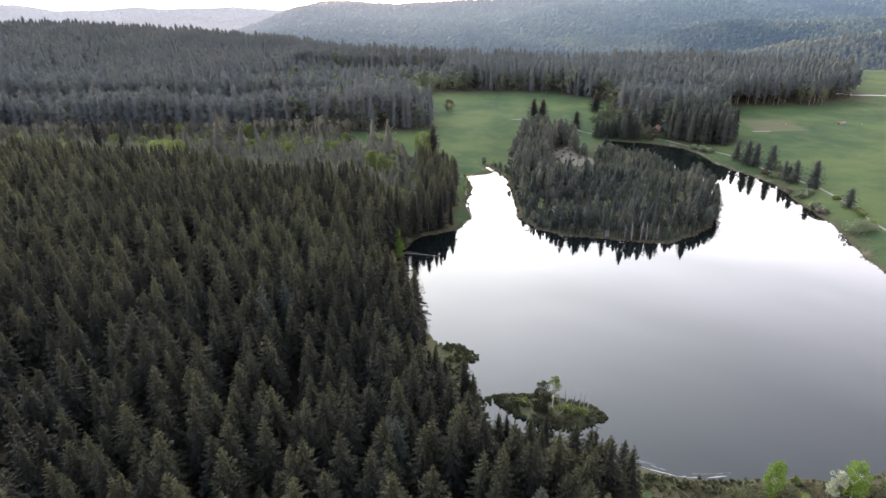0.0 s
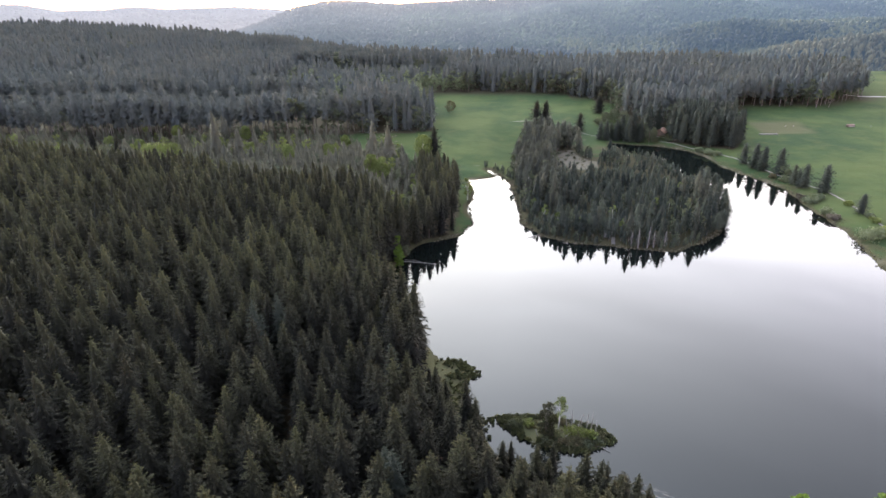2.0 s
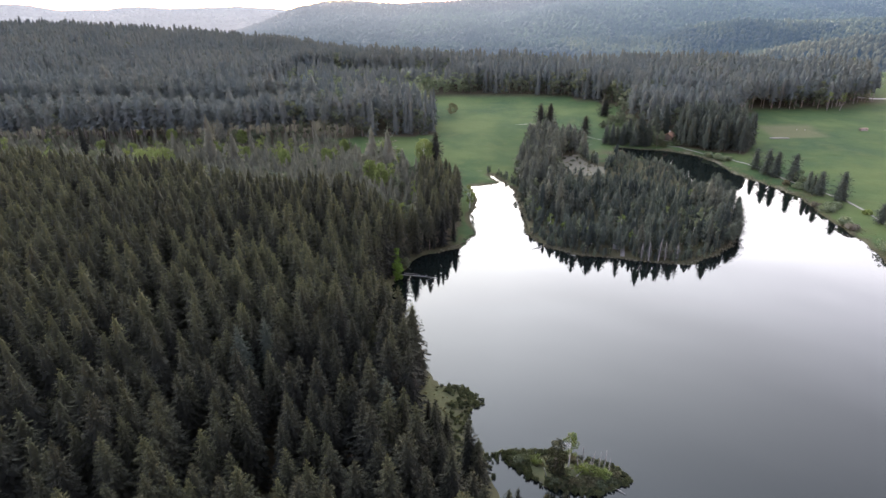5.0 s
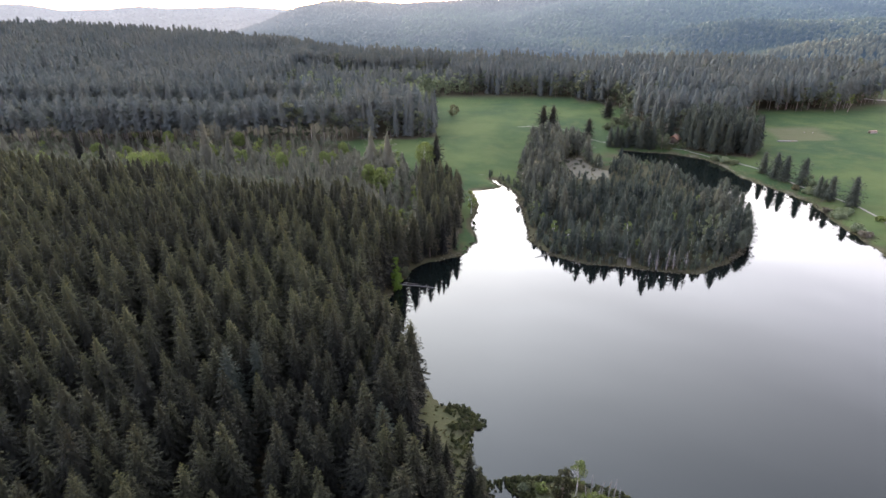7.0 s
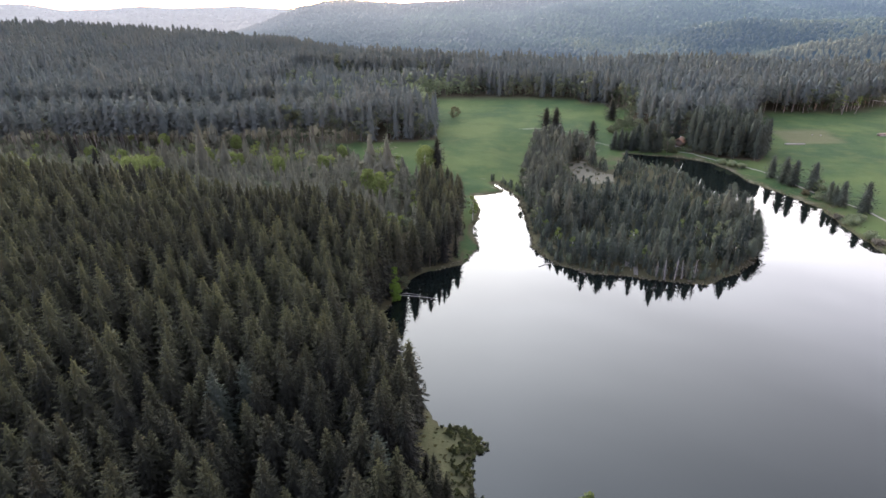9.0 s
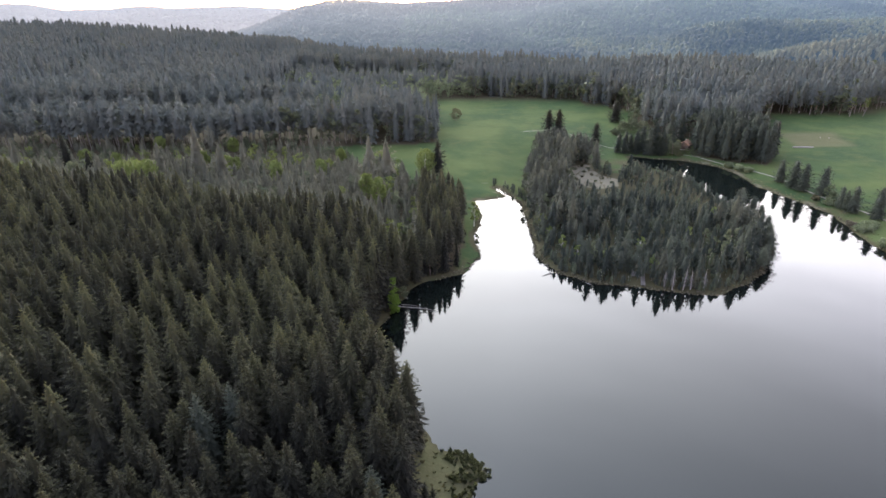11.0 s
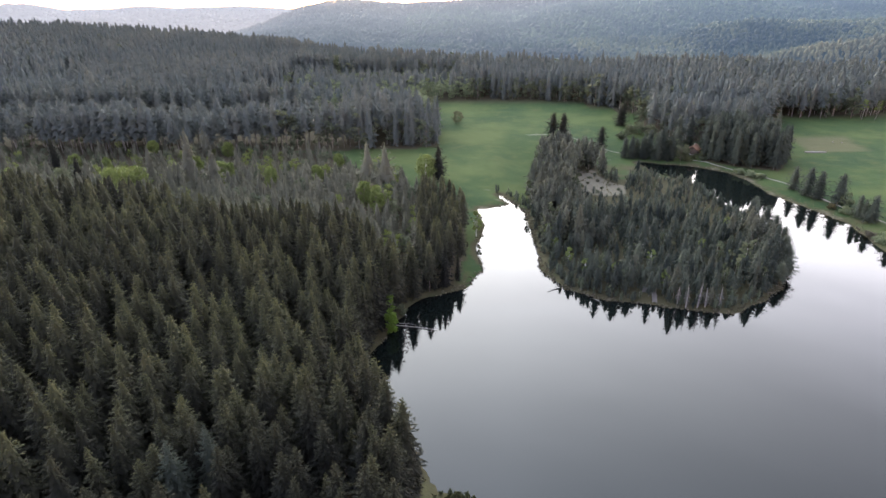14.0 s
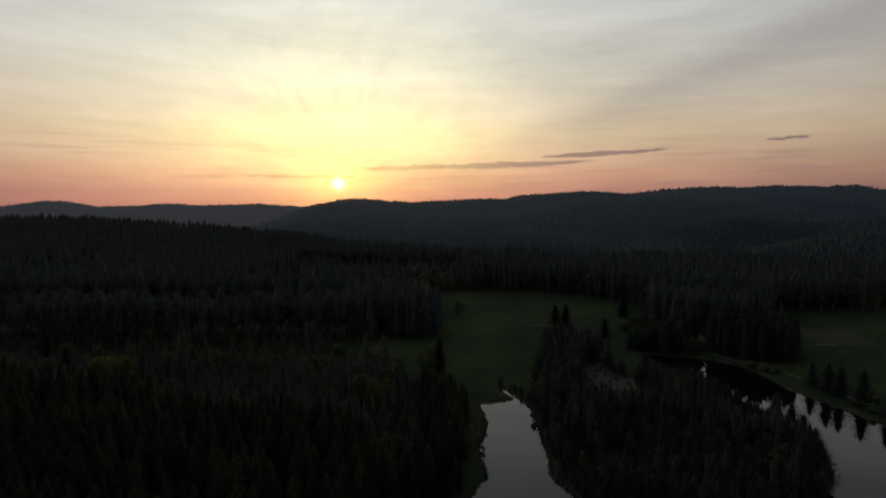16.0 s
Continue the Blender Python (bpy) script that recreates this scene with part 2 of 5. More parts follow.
DEAD = foliage("bare_grey_twigs", (0.080, 0.080, 0.075), (0.130, 0.130, 0.122), (0.150, 0.150, 0.142))
# woods beyond the valley, with the blue haze of the distance emitted by their leaves
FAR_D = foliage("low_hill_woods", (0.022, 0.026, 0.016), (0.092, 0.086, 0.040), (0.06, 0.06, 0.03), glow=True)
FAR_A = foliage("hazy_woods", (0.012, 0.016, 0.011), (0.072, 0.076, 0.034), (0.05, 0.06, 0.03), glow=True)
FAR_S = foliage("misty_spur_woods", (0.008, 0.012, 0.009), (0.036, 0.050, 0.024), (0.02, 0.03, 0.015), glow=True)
FAR_B = foliage("haze_blue_woods", (0.007, 0.009, 0.009), (0.017, 0.022, 0.014), (0.02, 0.03, 0.015), glow=True)
FAR_C = foliage("haze_pale_woods", (0.014, 0.016, 0.018), (0.020, 0.024, 0.024), (0.02, 0.024, 0.024), glow=True)
NEEDLES_GREY = foliage("grey_brown_needles", (0.042, 0.049, 0.037), (0.092, 0.097, 0.068), (0.125, 0.125, 0.080))
NEEDLES_YOUNG = foliage("young_spruce_needles", (0.052, 0.057, 0.044), (0.105, 0.106, 0.078), (0.150, 0.160, 0.090))
# far stand's needles lightened and blued: distance haze put into the base colour
NEEDLES_HAZED = foliage("hazed_spruce_needles", (0.074, 0.093, 0.090), (0.100, 0.114, 0.100), (0.158, 0.150, 0.098))
BARK = plain("spruce_bark", (0.075, 0.060, 0.050), (0.170, 0.140, 0.115), 3.0)
OLD_BARK = plain("pale_old_bark", (0.10, 0.092, 0.082), (0.21, 0.19, 0.17), 3.0)
BIRCH_BARK = plain("birch_bark", (0.25, 0.24, 0.22), (0.62, 0.60, 0.56), 2.0)
DEADWOOD = plain("weathered_deadwood", (0.12, 0.115, 0.105), (0.25, 0.24, 0.22), 3.0)
PLANK = plain("weathered_planks", (0.060, 0.057, 0.050), (0.125, 0.116, 0.102), 4.0)
TILE = plain("clay_roof_tile", (0.17, 0.100, 0.062), (0.27, 0.165, 0.105), 2.5, 0.7)
SHED_ROOF = plain("rusty_shed_roof", (0.13, 0.085, 0.066), (0.20, 0.135, 0.108), 2.0, 0.7)
WHITEWASH = plain("pale_plaster", (0.20, 0.185, 0.16), (0.30, 0.28, 0.25), 1.5)
DARK_WOOD = plain("dark_stained_wood", (0.045, 0.034, 0.026), (0.10, 0.075, 0.055), 4.0)
PATH_GRAVEL = plain("path_gravel", (0.10, 0.095, 0.08), (0.17, 0.16, 0.135), 1.2)
ASPHALT = plain("worn_road", (0.20, 0.20, 0.195), (0.30, 0.30, 0.29), 0.8)
STONE = plain("grey_boulder", (0.20, 0.195, 0.185), (0.40, 0.39, 0.37), 2.0)
FOAM = plain("pollen_scum", (0.09, 0.088, 0.08), (0.19, 0.186, 0.17), 1.6)
GLASS = plain("dark_window_glass", (0.02, 0.022, 0.025), (0.03, 0.032, 0.036), 1.0, 0.08, 0.0, 0.5)

# ground: meadow, forest floor, bog edge and bare clearing by their masks
GROUND, n = material("ground_cover")
co = place(n)
big, mid, fine = n.noise(co, 0.018, 4), n.noise(co, 0.11, 4), n.noise(co, 1.3, 4)
mead = n.ramp(big, [(0.36, (0.022, 0.041, 0.020)), (0.50, (0.031, 0.052, 0.021)), (0.62, (0.050, 0.068, 0.026))])
mead = n.mix(n.math("MULTIPLY", n.math("SUBTRACT", mid, 0.5, clamp=True), 2.2, clamp=True), mead, (0.060, 0.070, 0.026, 1))
mead = n.mix(n.math("MULTIPLY", n.math("SUBTRACT", fine, 0.42, clamp=True), 1.4), mead, (0.042, 0.060, 0.016, 1))
floor_c = n.mix(mid, (0.030, 0.026, 0.018, 1), (0.062, 0.056, 0.034, 1))
bog = n.mix(mid, (0.028, 0.030, 0.016, 1), (0.062, 0.056, 0.032, 1))
bare = n.mix(fine, (0.078, 0.074, 0.053, 1), (0.130, 0.121, 0.089, 1))
tilled = n.mix(n.mix(0.5, mid, fine), (0.040, 0.052, 0.022, 1), (0.088, 0.080, 0.046, 1))
bed = (0.035, 0.034, 0.024, 1)
col = n.mix(attr(n, "forest"), mead, floor_c)
ragged = n.math("MULTIPLY_ADD", n.math("SUBTRACT", mid, 0.5), 1.6, attr(n, "bog"))
col = n.mix(n.math("MULTIPLY", n.math("SUBTRACT", ragged, 0.25), 2.2, clamp=True), col, bog)
col = n.mix(attr(n, "tilled"), col, tilled)
ragged = n.math("MULTIPLY_ADD", n.math("SUBTRACT", mid, 0.5), 1.2, attr(n, "bare"))
col = n.mix(n.math("MULTIPLY", n.math("SUBTRACT", ragged, 0.35), 3.0, clamp=True), col, bare)
col = n.mix(attr(n, "bed"), col, bed)
finish(n, col, 0.9, n.math("ADD", fine, n.math("MULTIPLY", mid, 3.0)), 0.6, 0.25, 0.02)

# ground of the hills across the valley, its emitted haze paler with every ridge
FAR_GROUND, n = material("hazed_hill_ground")
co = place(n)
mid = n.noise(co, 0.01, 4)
finish(n, n.mix(mid, (0.012, 0.016, 0.014, 1), (0.028, 0.034, 0.022, 1)), 0.9, spec=0.02, glow=(haze_emission(n), 1.0))

WATER, n = material("still_lake_water")
co = place(n)
rip = n.math("ADD", n.noise(co, 0.9, 3), n.math("MULTIPLY", n.noise(co, 0.12, 3), 2.0))
calm = n.noise(co, 0.022, 3)
b = n.add("ShaderNodeBsdfPrincipled", {"Base Color": (0.003, 0.0045, 0.004, 1), "IOR": 1.333, "Specular IOR Level": 0.5,
          "Roughness": n.math("MULTIPLY_ADD", calm, 0.05, 0.012),
          "Normal": n.add("ShaderNodeBump", {"Height": rip, "Strength": 0.02, "Distance": 0.05}).outputs[0]})
n.add("ShaderNodeOutputMaterial", {0: b.outputs[0]})

# ---------------------------------------------------------------- the lie of the land
rng = np.random.default_rng(7)


def hash2(i, j, k):
    h = (i * 374761393 + j * 668265263 + k * 974634777) & 0x7FFFFFFF
    h = ((h ^ (h >> 13)) * 1274126177) & 0x7FFFFFFF
    return ((h ^ (h >> 16)) & 0xFFFF) / 65535.0


def vnoise(x, y, size, k=0):
    """Smooth value noise from -1 to 1 with the given cell size in metres."""
    x, y = np.asarray(x, float) / size, np.asarray(y, float) / size
    i, j = np.floor(x).astype(np.int64), np.floor(y).astype(np.int64)
    u, v = x - i, y - j
    u, v = u * u * (3 - 2 * u), v * v * (3 - 2 * v)
    a, b_ = hash2(i, j, k), hash2(i + 1, j, k)
    c, d = hash2(i, j + 1, k), hash2(i + 1, j + 1, k)
    return ((a * (1 - u) + b_ * u) * (1 - v) + (c * (1 - u) + d * u) * v) * 2 - 1


EAST_SHORE = [(30, 89), (39, 88), (47, 84.5), (59, 85), (74, 85), (92, 86), (120, 80), (150, 84), (165, 105), (158, 140),
              (152, 173), (156, 190), (160.5, 203), (164.5, 221), (165.8, 235), (166.5, 246), (168.5, 260), (171.5, 277), (170.3, 287), (164, 306.5), (159.3, 318.5),
              (159.8, 333), (158.5, 345), (155, 358), (146.5, 367.5), (133, 375), (121, 378.5), (113, 381)]
BOG_SHORE = [(111, 379), (113, 369), (116, 358), (127, 347), (131.5, 328), (129, 309), (133, 299), (134, 285), (134.5, 273), (131.5, 260), (124, 240), (112, 221), (102, 211), (89, 204), (78, 205), (65, 209), (52, 212),
             (39, 221), (34, 236), (35, 257), (35.2, 281), (35.7, 295), (34.4, 299), (32.5, 305.5), (30, 312), (26, 320), (24, 320)]
WEST_SHORE = [(27, 313), (28.5, 307), (24, 303.3), (18, 299.6), (14, 300.5), (14.3, 291), (16.2, 281), (13, 265), (11, 256.7), (11.8, 248.7), (13.3, 236.4), (11.5, 232), (8.3, 225.5), (6.5, 221), (-0.5, 218.3), (-7.7, 213.5), (-12.7, 206.3), (-15.6, 199),
              (-19, 187), (-21, 176), (-16, 160), (-9, 148), (-3, 138), (-1, 134), (5, 133), (9, 128), (5, 124), (5, 114),
              (8, 108), (11, 97), (20, 92)]
LAKE = EAST_SHORE + BOG_SHORE + WEST_SHORE
ISLET = [(11, 111), (17, 103.8), (22, 101), (29, 99.5), (37, 103), (35, 107), (30, 109), (24, 111), (18, 111.5)]
NEAR_FOREST = [(-320, 38), (28, 38), (30, 58), (30, 79), (20, 87), (12, 91), (7, 93.5), (1.5, 103), (-1.5, 112), (-3.5, 120), (-5, 128), (-7.5, 138), (-13, 147),
               (-19.5, 160), (-24, 176), (-22, 190), (-18, 202), (-12, 212), (-4, 217.5), (2, 222), (5, 236), (8, 252), (8, 263),
               (6, 282), (-4, 304), (-18, 322), (-40, 346), (-60, 366), (-72, 388), (-340, 392)]
FAR_FOREST = [(-760, 398), (-420, 392), (-150, 385), (-60, 396), (-8, 402), (-6, 430), (-14, 500), (-22, 558), (40, 570), (110, 556),
              (150, 500), (134, 453), (147, 419), (202, 424), (226, 455), (250, 486), (310, 482), (368, 514), (392, 560), (420, 660),
              (150, 690), (-60, 730), (-200, 860), (-860, 960)]
CLUMP = [(150, 378), (168, 362), (181, 353), (191, 366), (197, 398), (178, 416), (158, 402)]
BOG_WOOD = [(38, 223.5), (52, 214), (65, 211), (78, 207), (90, 206), (102, 212.5), (112, 222.5), (122.5, 241), (130, 261), (133, 274), (132, 286), (131, 299), (127, 309), (129.5, 328), (125, 345),
            (112, 354), (92, 344), (86, 352), (85, 374), (75, 398), (61, 402), (52, 372), (45, 344), (38.2, 312), (38.6, 290), (37.8, 258), (36.8, 240)]
GLADE = [(64, 325), (70, 350), (73, 361), (81, 363), (84, 343), (91, 332), (88, 319), (75, 317)]


def inside(x, y, poly):
    x, y = np.asarray(x, float), np.asarray(y, float)
    r = np.zeros(x.shape, bool)
    for (x0, y0), (x1, y1) in zip(poly, poly[1:] + poly[:1]):
        if y0 != y1:
            r ^= ((y0 > y) != (y1 > y)) & (x < (x1 - x0) * (y - y0) / (y1 - y0) + x0)
    return r


def outside_by(x, y, poly):
    """Distance to an outline: positive outside, negative inside."""
    x, y = np.asarray(x, float), np.asarray(y, float)
    d = np.full(x.shape, 1e9)
    for (x0, y0), (x1, y1) in zip(poly, poly[1:] + poly[:1]):
        ex, ey = x1 - x0, y1 - y0
        t = np.clip(((x - x0) * ex + (y - y0) * ey) / (ex * ex + ey * ey), 0, 1)
        d = np.minimum(d, np.hypot(x - x0 - t * ex, y - y0 - t * ey))
    return np.where(inside(x, y, poly), -d, d)


def dry(x, y):
    """Distance from the water's edge: positive on land, with a ragged shoreline."""
    d = outside_by(x, y, LAKE) + 1.0 * vnoise(x, y, 7, 3) + 0.35 * vnoise(x, y, 3.2, 4) * (x < 140)
    return np.maximum(d, -outside_by(x, y, ISLET) + 0.5 * vnoise(x, y, 3, 5))


def smooth(a, b, v):
    t = np.clip((v - a) / (b - a), 0, 1)
    return t * t * (3 - 2 * t)


# hill crests across the valley: distance ahead, depth, height along the crest
HILLS = [
    (4300, 900, (-4300, -3345, -3170, -2995, -2845, -2695, -2350, -2048, -1791, -1534, -1022, -600),
     (58, 48, 72, 92, 71, 53, 56, 68, 54, 62, 43, 0)),
    (2700, 820, (-1250, -985, -797, -636, -529, -344, -212, 78, 235, 468, 653, 783, 1042, 1274, 1558, 1989, 3200),
     (-60, -48, -4, 56, 90, 95, 81, 98, 92, 120, 135, 127, 147, 153, 145, 135, 120)),
    (2200, 420, (-200, -106, -34, 97, 177, 256, 412, 700, 998, 1600, 2600), (-62, -68, -46, -4, 25, 46, 82, 92, 102, 98, 80)),
    (1700, 260, (300, 483, 603, 725, 818, 975, 1240, 2000), (-60, -60, -10, 22, 30, 32, 30, 24)),
    (1250, 170, (540, 628, 682, 749, 840, 919, 1500), (-45, -32, -10, 5, 15, 18, 14)),
]


def land(x, y):
    """Height of the ground."""
    x, y = np.asarray(x, float), np.asarray(y, float)
    d = dry(x, y)
    low_ = np.maximum(smooth(24, 42, x) * smooth(152, 132, x) * smooth(192, 202, y) * smooth(432, 372, y), inside(x, y, ISLET))
    rise = 0.35 * (1 - np.exp(-np.maximum(d, 0) / 4)) * low_ + 5.0 * (1 - np.exp(-np.maximum(d, 0) / 42)) * (1 - low_)
    z = 0.22 * np.tanh(d * 1.2) + rise + np.where(d > 0, 0.12 * vnoise(x, y, 5, 9) * np.minimum(d, 1), 0)
    z = np.where(d < 0, np.maximum(d * 0.45, -2.5), z)
    # wooded slope beyond the meadow
    s = 1 / (1 + np.exp((x + 250) / 130))
    z = z + (34 * s + 4) * smooth(400, 900, y) * (1 - smooth(930, 1200, y))
    # valley behind, then the hills
    z = z - 62 * smooth(680 + 240 * s, 1050 + 160 * s, y)
    for yc, w, xs, zs in HILLS:
        p = np.interp(x, xs, zs) + 62
        z = np.maximum(z, -62 + p * np.exp(-((y - yc) / w) ** 2) * (0.93 + 0.07 * vnoise(x, y, 420, 10) * (1 - np.exp(-((y - yc) / (0.25 * w)) ** 2)) * 2.2 + 0.06 * vnoise(x, y, 160, 11) + 0.03 * vnoise(x, y, 60, 12)))
    return z


def axis(fine0, fine1, step, lo, hi, grow=1.16):
    a = list(np.arange(fine0, fine1 + step / 2, step))
    s, v = step, a[-1]
    while v < hi:
        s = min(s * grow, 70)
        v += s
        a.append(v)
    s, v, b_ = step, a[0], []
    while v > lo:
        s = min(s * grow, 70)
        v -= s
        b_.append(v)
    return np.array(b_[::-1] + a)


def mesh_from(name, verts, tris, mats, layers=(), smooth_on=False):
    """One mesh from arrays of points and triangles, with point attributes."""
    me = bpy.data.meshes.new(name)
    verts, tris = np.asarray(verts, np.float32), np.asarray(tris, np.int32)
    k = tris.shape[1]
    me.vertices.add(len(verts))
    me.vertices.foreach_set("co", verts.ravel())
    me.loops.add(tris.size)
    me.loops.foreach_set("vertex_index", tris.ravel())
    me.polygons.add(len(tris))
    me.polygons.foreach_set("loop_start", np.arange(0, tris.size, k, dtype=np.int32))
    for m in mats:
        me.materials.append(m)
    for key, val in dict(layers).items():
        a = me.attributes.new(key, "FLOAT", "POINT")
        a.data.foreach_set("value", np.asarray(val, np.float32))
    if smooth_on:
        me.polygons.foreach_set("use_smooth", np.ones(len(tris), bool))
    me.update(calc_edges=True)
    return me


def sheet(xs, ys):
    X, Y = np.meshgrid(xs, ys)
    nx, ny = len(xs), len(ys)
    i = (np.arange(ny - 1)[:, None] * nx + np.arange(nx - 1)[None]).ravel()
    return X.ravel(), Y.ravel(), np.stack([i, i + 1, i + nx + 1, i + nx], 1)


gx, gy, quads = sheet(axis(-60, 230, 2.0, -4900, 4900), axis(58, 380, 2.0, -900, 4900))
gz = land(gx, gy)
gd = dry(gx, gy)
NEAR_BANK = [(26, 60), (38, 78), (38, 90), (10, 96), (8, 80)]
forest = np.maximum.reduce([inside(gx, gy, p).astype(float) for p in (NEAR_FOREST, FAR_FOREST, CLUMP, NEAR_BANK)] + [(gy > 1000) * 1.0, (gy < 44) * (gx < 34) * 1.0])
bogm = np.maximum(np.clip(1 - gd / 5.0, 0, 1) * (gd > -1), inside(gx, gy, BOG_WOOD) * 0.9)
bogm = np.maximum(bogm, 0.5 * smooth(44, 72, gx) * smooth(150, 140, gx) * smooth(338, 352, gy) * smooth(388, 368, gy) * (gd > 0))
bogm = bogm * (1 - ((gx > 6) & (gx < 15) & (gy > 222) & (gy < 240)))
bogm = np.maximum(bogm, 0.8 * ((gx > -12) & (gx < 12) & (gy > 100) & (gy < 140)))
bogm = np.maximum(bogm, 0.9 * ((gx > -40) & (gx < 8) & (gy > 134) & (gy < 222)))
bogm = np.maximum(bogm, 0.62 * np.clip(1 - gd / 11.0, 0, 1) * (gd > 0) * (gx > 140) * (gy > 150))
bogm = np.maximum(bogm, 0.9 * ((gx > 32) & (gx < 146) & (gy > 200) & (gy < 300)))
bogm = np.maximum(bogm, 0.9 * inside(gx, gy, [(38, 60), (120, 60), (120, 86), (40, 86)]))
gl = np.clip(-outside_by(gx, gy, GLADE) / 4 + 0.5, 0, 1)
bare = np.maximum(gl, (0.36 + 0.12 * (gy > 285)) * np.exp(-((gd - 1.6) / 2.6) ** 2) * ((gx > 148) & (gy > 100)))
for cx_, cy_, rr in ((19.5, 326, 2.2), (18, 301, 2.6), (46, 433, 2.4), (24, 312, 1.8), (60, 441, 2), (-1, 533, 3)):
    bare = np.maximum(bare, 0.6 * np.exp(-((gx - cx_) ** 2 / (rr * 1.6) ** 2 + (gy - cy_) ** 2 / rr ** 2)))
tilled = np.clip(-outside_by(gx, gy, [(214, 384), (252, 386), (262, 428), (222, 424)]) / 3, 0, 1)
tilled = np.maximum(tilled, 0.9 * np.clip(-outside_by(gx, gy, ISLET) - 0.6, 0, 1))
tilled = np.maximum(tilled, 0.65 * ((gx > -14) & (gx < 10) & (gy > 103) & (gy < 138)) * np.clip(gd - 0.8, 0, 1))
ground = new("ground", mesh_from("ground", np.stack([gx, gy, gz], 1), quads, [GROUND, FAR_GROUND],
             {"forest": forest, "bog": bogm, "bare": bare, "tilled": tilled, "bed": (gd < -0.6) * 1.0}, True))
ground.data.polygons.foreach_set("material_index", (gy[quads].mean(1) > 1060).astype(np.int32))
tagged(ground, "green meadow and brown forest floor rolling to wooded hills", "ground", kind="structure")

wx, wy, wq = sheet(np.linspace(-30, 185, 44), np.linspace(76, 396, 60))
water = new("lake_water", mesh_from("lake_water", np.stack([wx, wy, wx * 0], 1), wq, [WATER], smooth_on=True))
tagged(water, "still dark lake mirroring a pale evening sky", "lake", kind="structure")


# ---------------------------------------------------------------- trees
def spruce_crown(r, height, radius, whorls, per, clear=0.08, detail=2, ragged=0.25, power=0.8, tipup=0.25, taper=2.1):
    """Points, triangles and shoot values of a conifer crown of drooping boughs."""
    V, T, S = [], [], []
    for w in range(whorls):
        u = (w + r.uniform(-0.3, 0.3)) / whorls
        u = min(max(u, 0), 0.985)
        z = height * (clear + (1 - clear) * u)
        k = max(3, round(per * (1 - 0.45 * u)))
        a0 = r.uniform(0, 6.28)
        shape = min(1.0, (1 - u) * taper) ** power * (0.7 + 0.3 * min(1, u * 4))
        for q in range(k):
            a = a0 + (q + r.uniform(-0.3, 0.3)) * 6.2832 / k
            L = radius * max(shape, 0.05) * r.uniform(1 - ragged, 1 + ragged * 0.7)
            drop = (0.42 - (0.42 + tipup) * u) * L * r.uniform(0.7, 1.2)
            c, s = math.cos(a), math.sin(a)

            def at(f, side, dz):
                return (c * L * f - s * side, s * L * f + c * side, z - drop * f ** 1.3 + dz)

            i = len(V)
            wd = L * (r.uniform(0.12, 0.18) if detail > 1 else r.uniform(0.15, 0.22))
            V += [at(0.03, 0, 0.10 * L), at(0.55, 0, 0.06 * L), at(1, 0, -0.02 * L), at(0.58, wd, -0.25 * L), at(0.58, -wd, -0.25 * L)]
            t_ = 0.70 * u ** 5
            S += [0, 0.04 + 0.1 * u + t_, 0.20 + 1.2 * t_, 0.10 + t_, 0.10 + t_]
            T += [(i, i + 3, i + 1), (i + 1, i + 3, i + 2), (i, i + 1, i + 4), (i + 1, i + 2, i + 4)]
            if detail > 1:
                for sg in (-1, 1):
                    for f in (r.uniform(0.3, 0.55),):
                        j = len(V)
                        g = r.uniform(0.8, 1.2)
                        V += [at(f, 0, 0.05 * L), at(f + 0.34 * g, sg * L * 0.40 * (1.25 - f) * g, -0.10 * L), at(f + 0.16, sg * L * 0.30 * (1.25 - f), -0.16 * L)]
                        S += [0.04, 0.20 + 1.2 * t_, 0.10 + t_]
                        T += [(j, j + 1, j + 2) if sg < 0 else (j, j + 2, j + 1)]
    # leader
    i = len(V)
    e = height * 0.006
    V += [(e, 0, height * 0.93), (-e / 2, e, height * 0.93), (-e / 2, -e, height * 0.93), (0, 0, height * 0.995)]
    S += [0.5, 0.5, 0.5, 1]
    T += [(i, i + 1, i + 3), (i + 1, i + 2, i + 3), (i + 2, i, i + 3)]
    return np.array(V), np.array(T), np.array(S)


def star_crown(r, height, radius, tiers=5, pts=6, clear=0.1, power=0.85, taper=2.1):
    """A plainer conifer of jagged overlapping skirts, for stands further off and for the dense heart of a crown."""
    V, T, S = [], [], []
    step = height * (1 - clear) / tiers
    for w in range(tiers):
        u = w / tiers
        zb = height * clear + step * (w + r.uniform(-0.15, 0.15))
        zt = min(height, zb + step * (2.1 if tiers > 3 else 1.7))
        rb = radius * min(1.0, (1 - u) * taper) ** power * (0.75 + 0.25 * min(1, u * 4)) * r.uniform(0.9, 1.1)
        i = len(V)
        V.append((0.08 * rb * r.normal(), 0.08 * rb * r.normal(), zt))
        S.append(0.15 + 0.3 * u)
        m = pts * 2
        a0 = r.uniform(0, 6.28)
        for q in range(m):
            tip = q % 2 == 0
            rr = rb * (r.uniform(0.8, 1.2) if tip else r.uniform(0.5, 0.7))
            a = a0 + (q + r.uniform(-.3, .3)) * 6.2832 / m
            V.append((rr * math.cos(a), rr * math.sin(a), zb + step * (r.uniform(-0.55, 0.0) if tip else r.uniform(0.2, 0.5))))
            S.append((0.2 if tip else 0.06) + 0.75 * u ** 5)
        T += [(i, i + 1 + q, i + 1 + (q + 1) % m) for q in range(m)]
    return np.array(V), np.array(T), np.array(S)


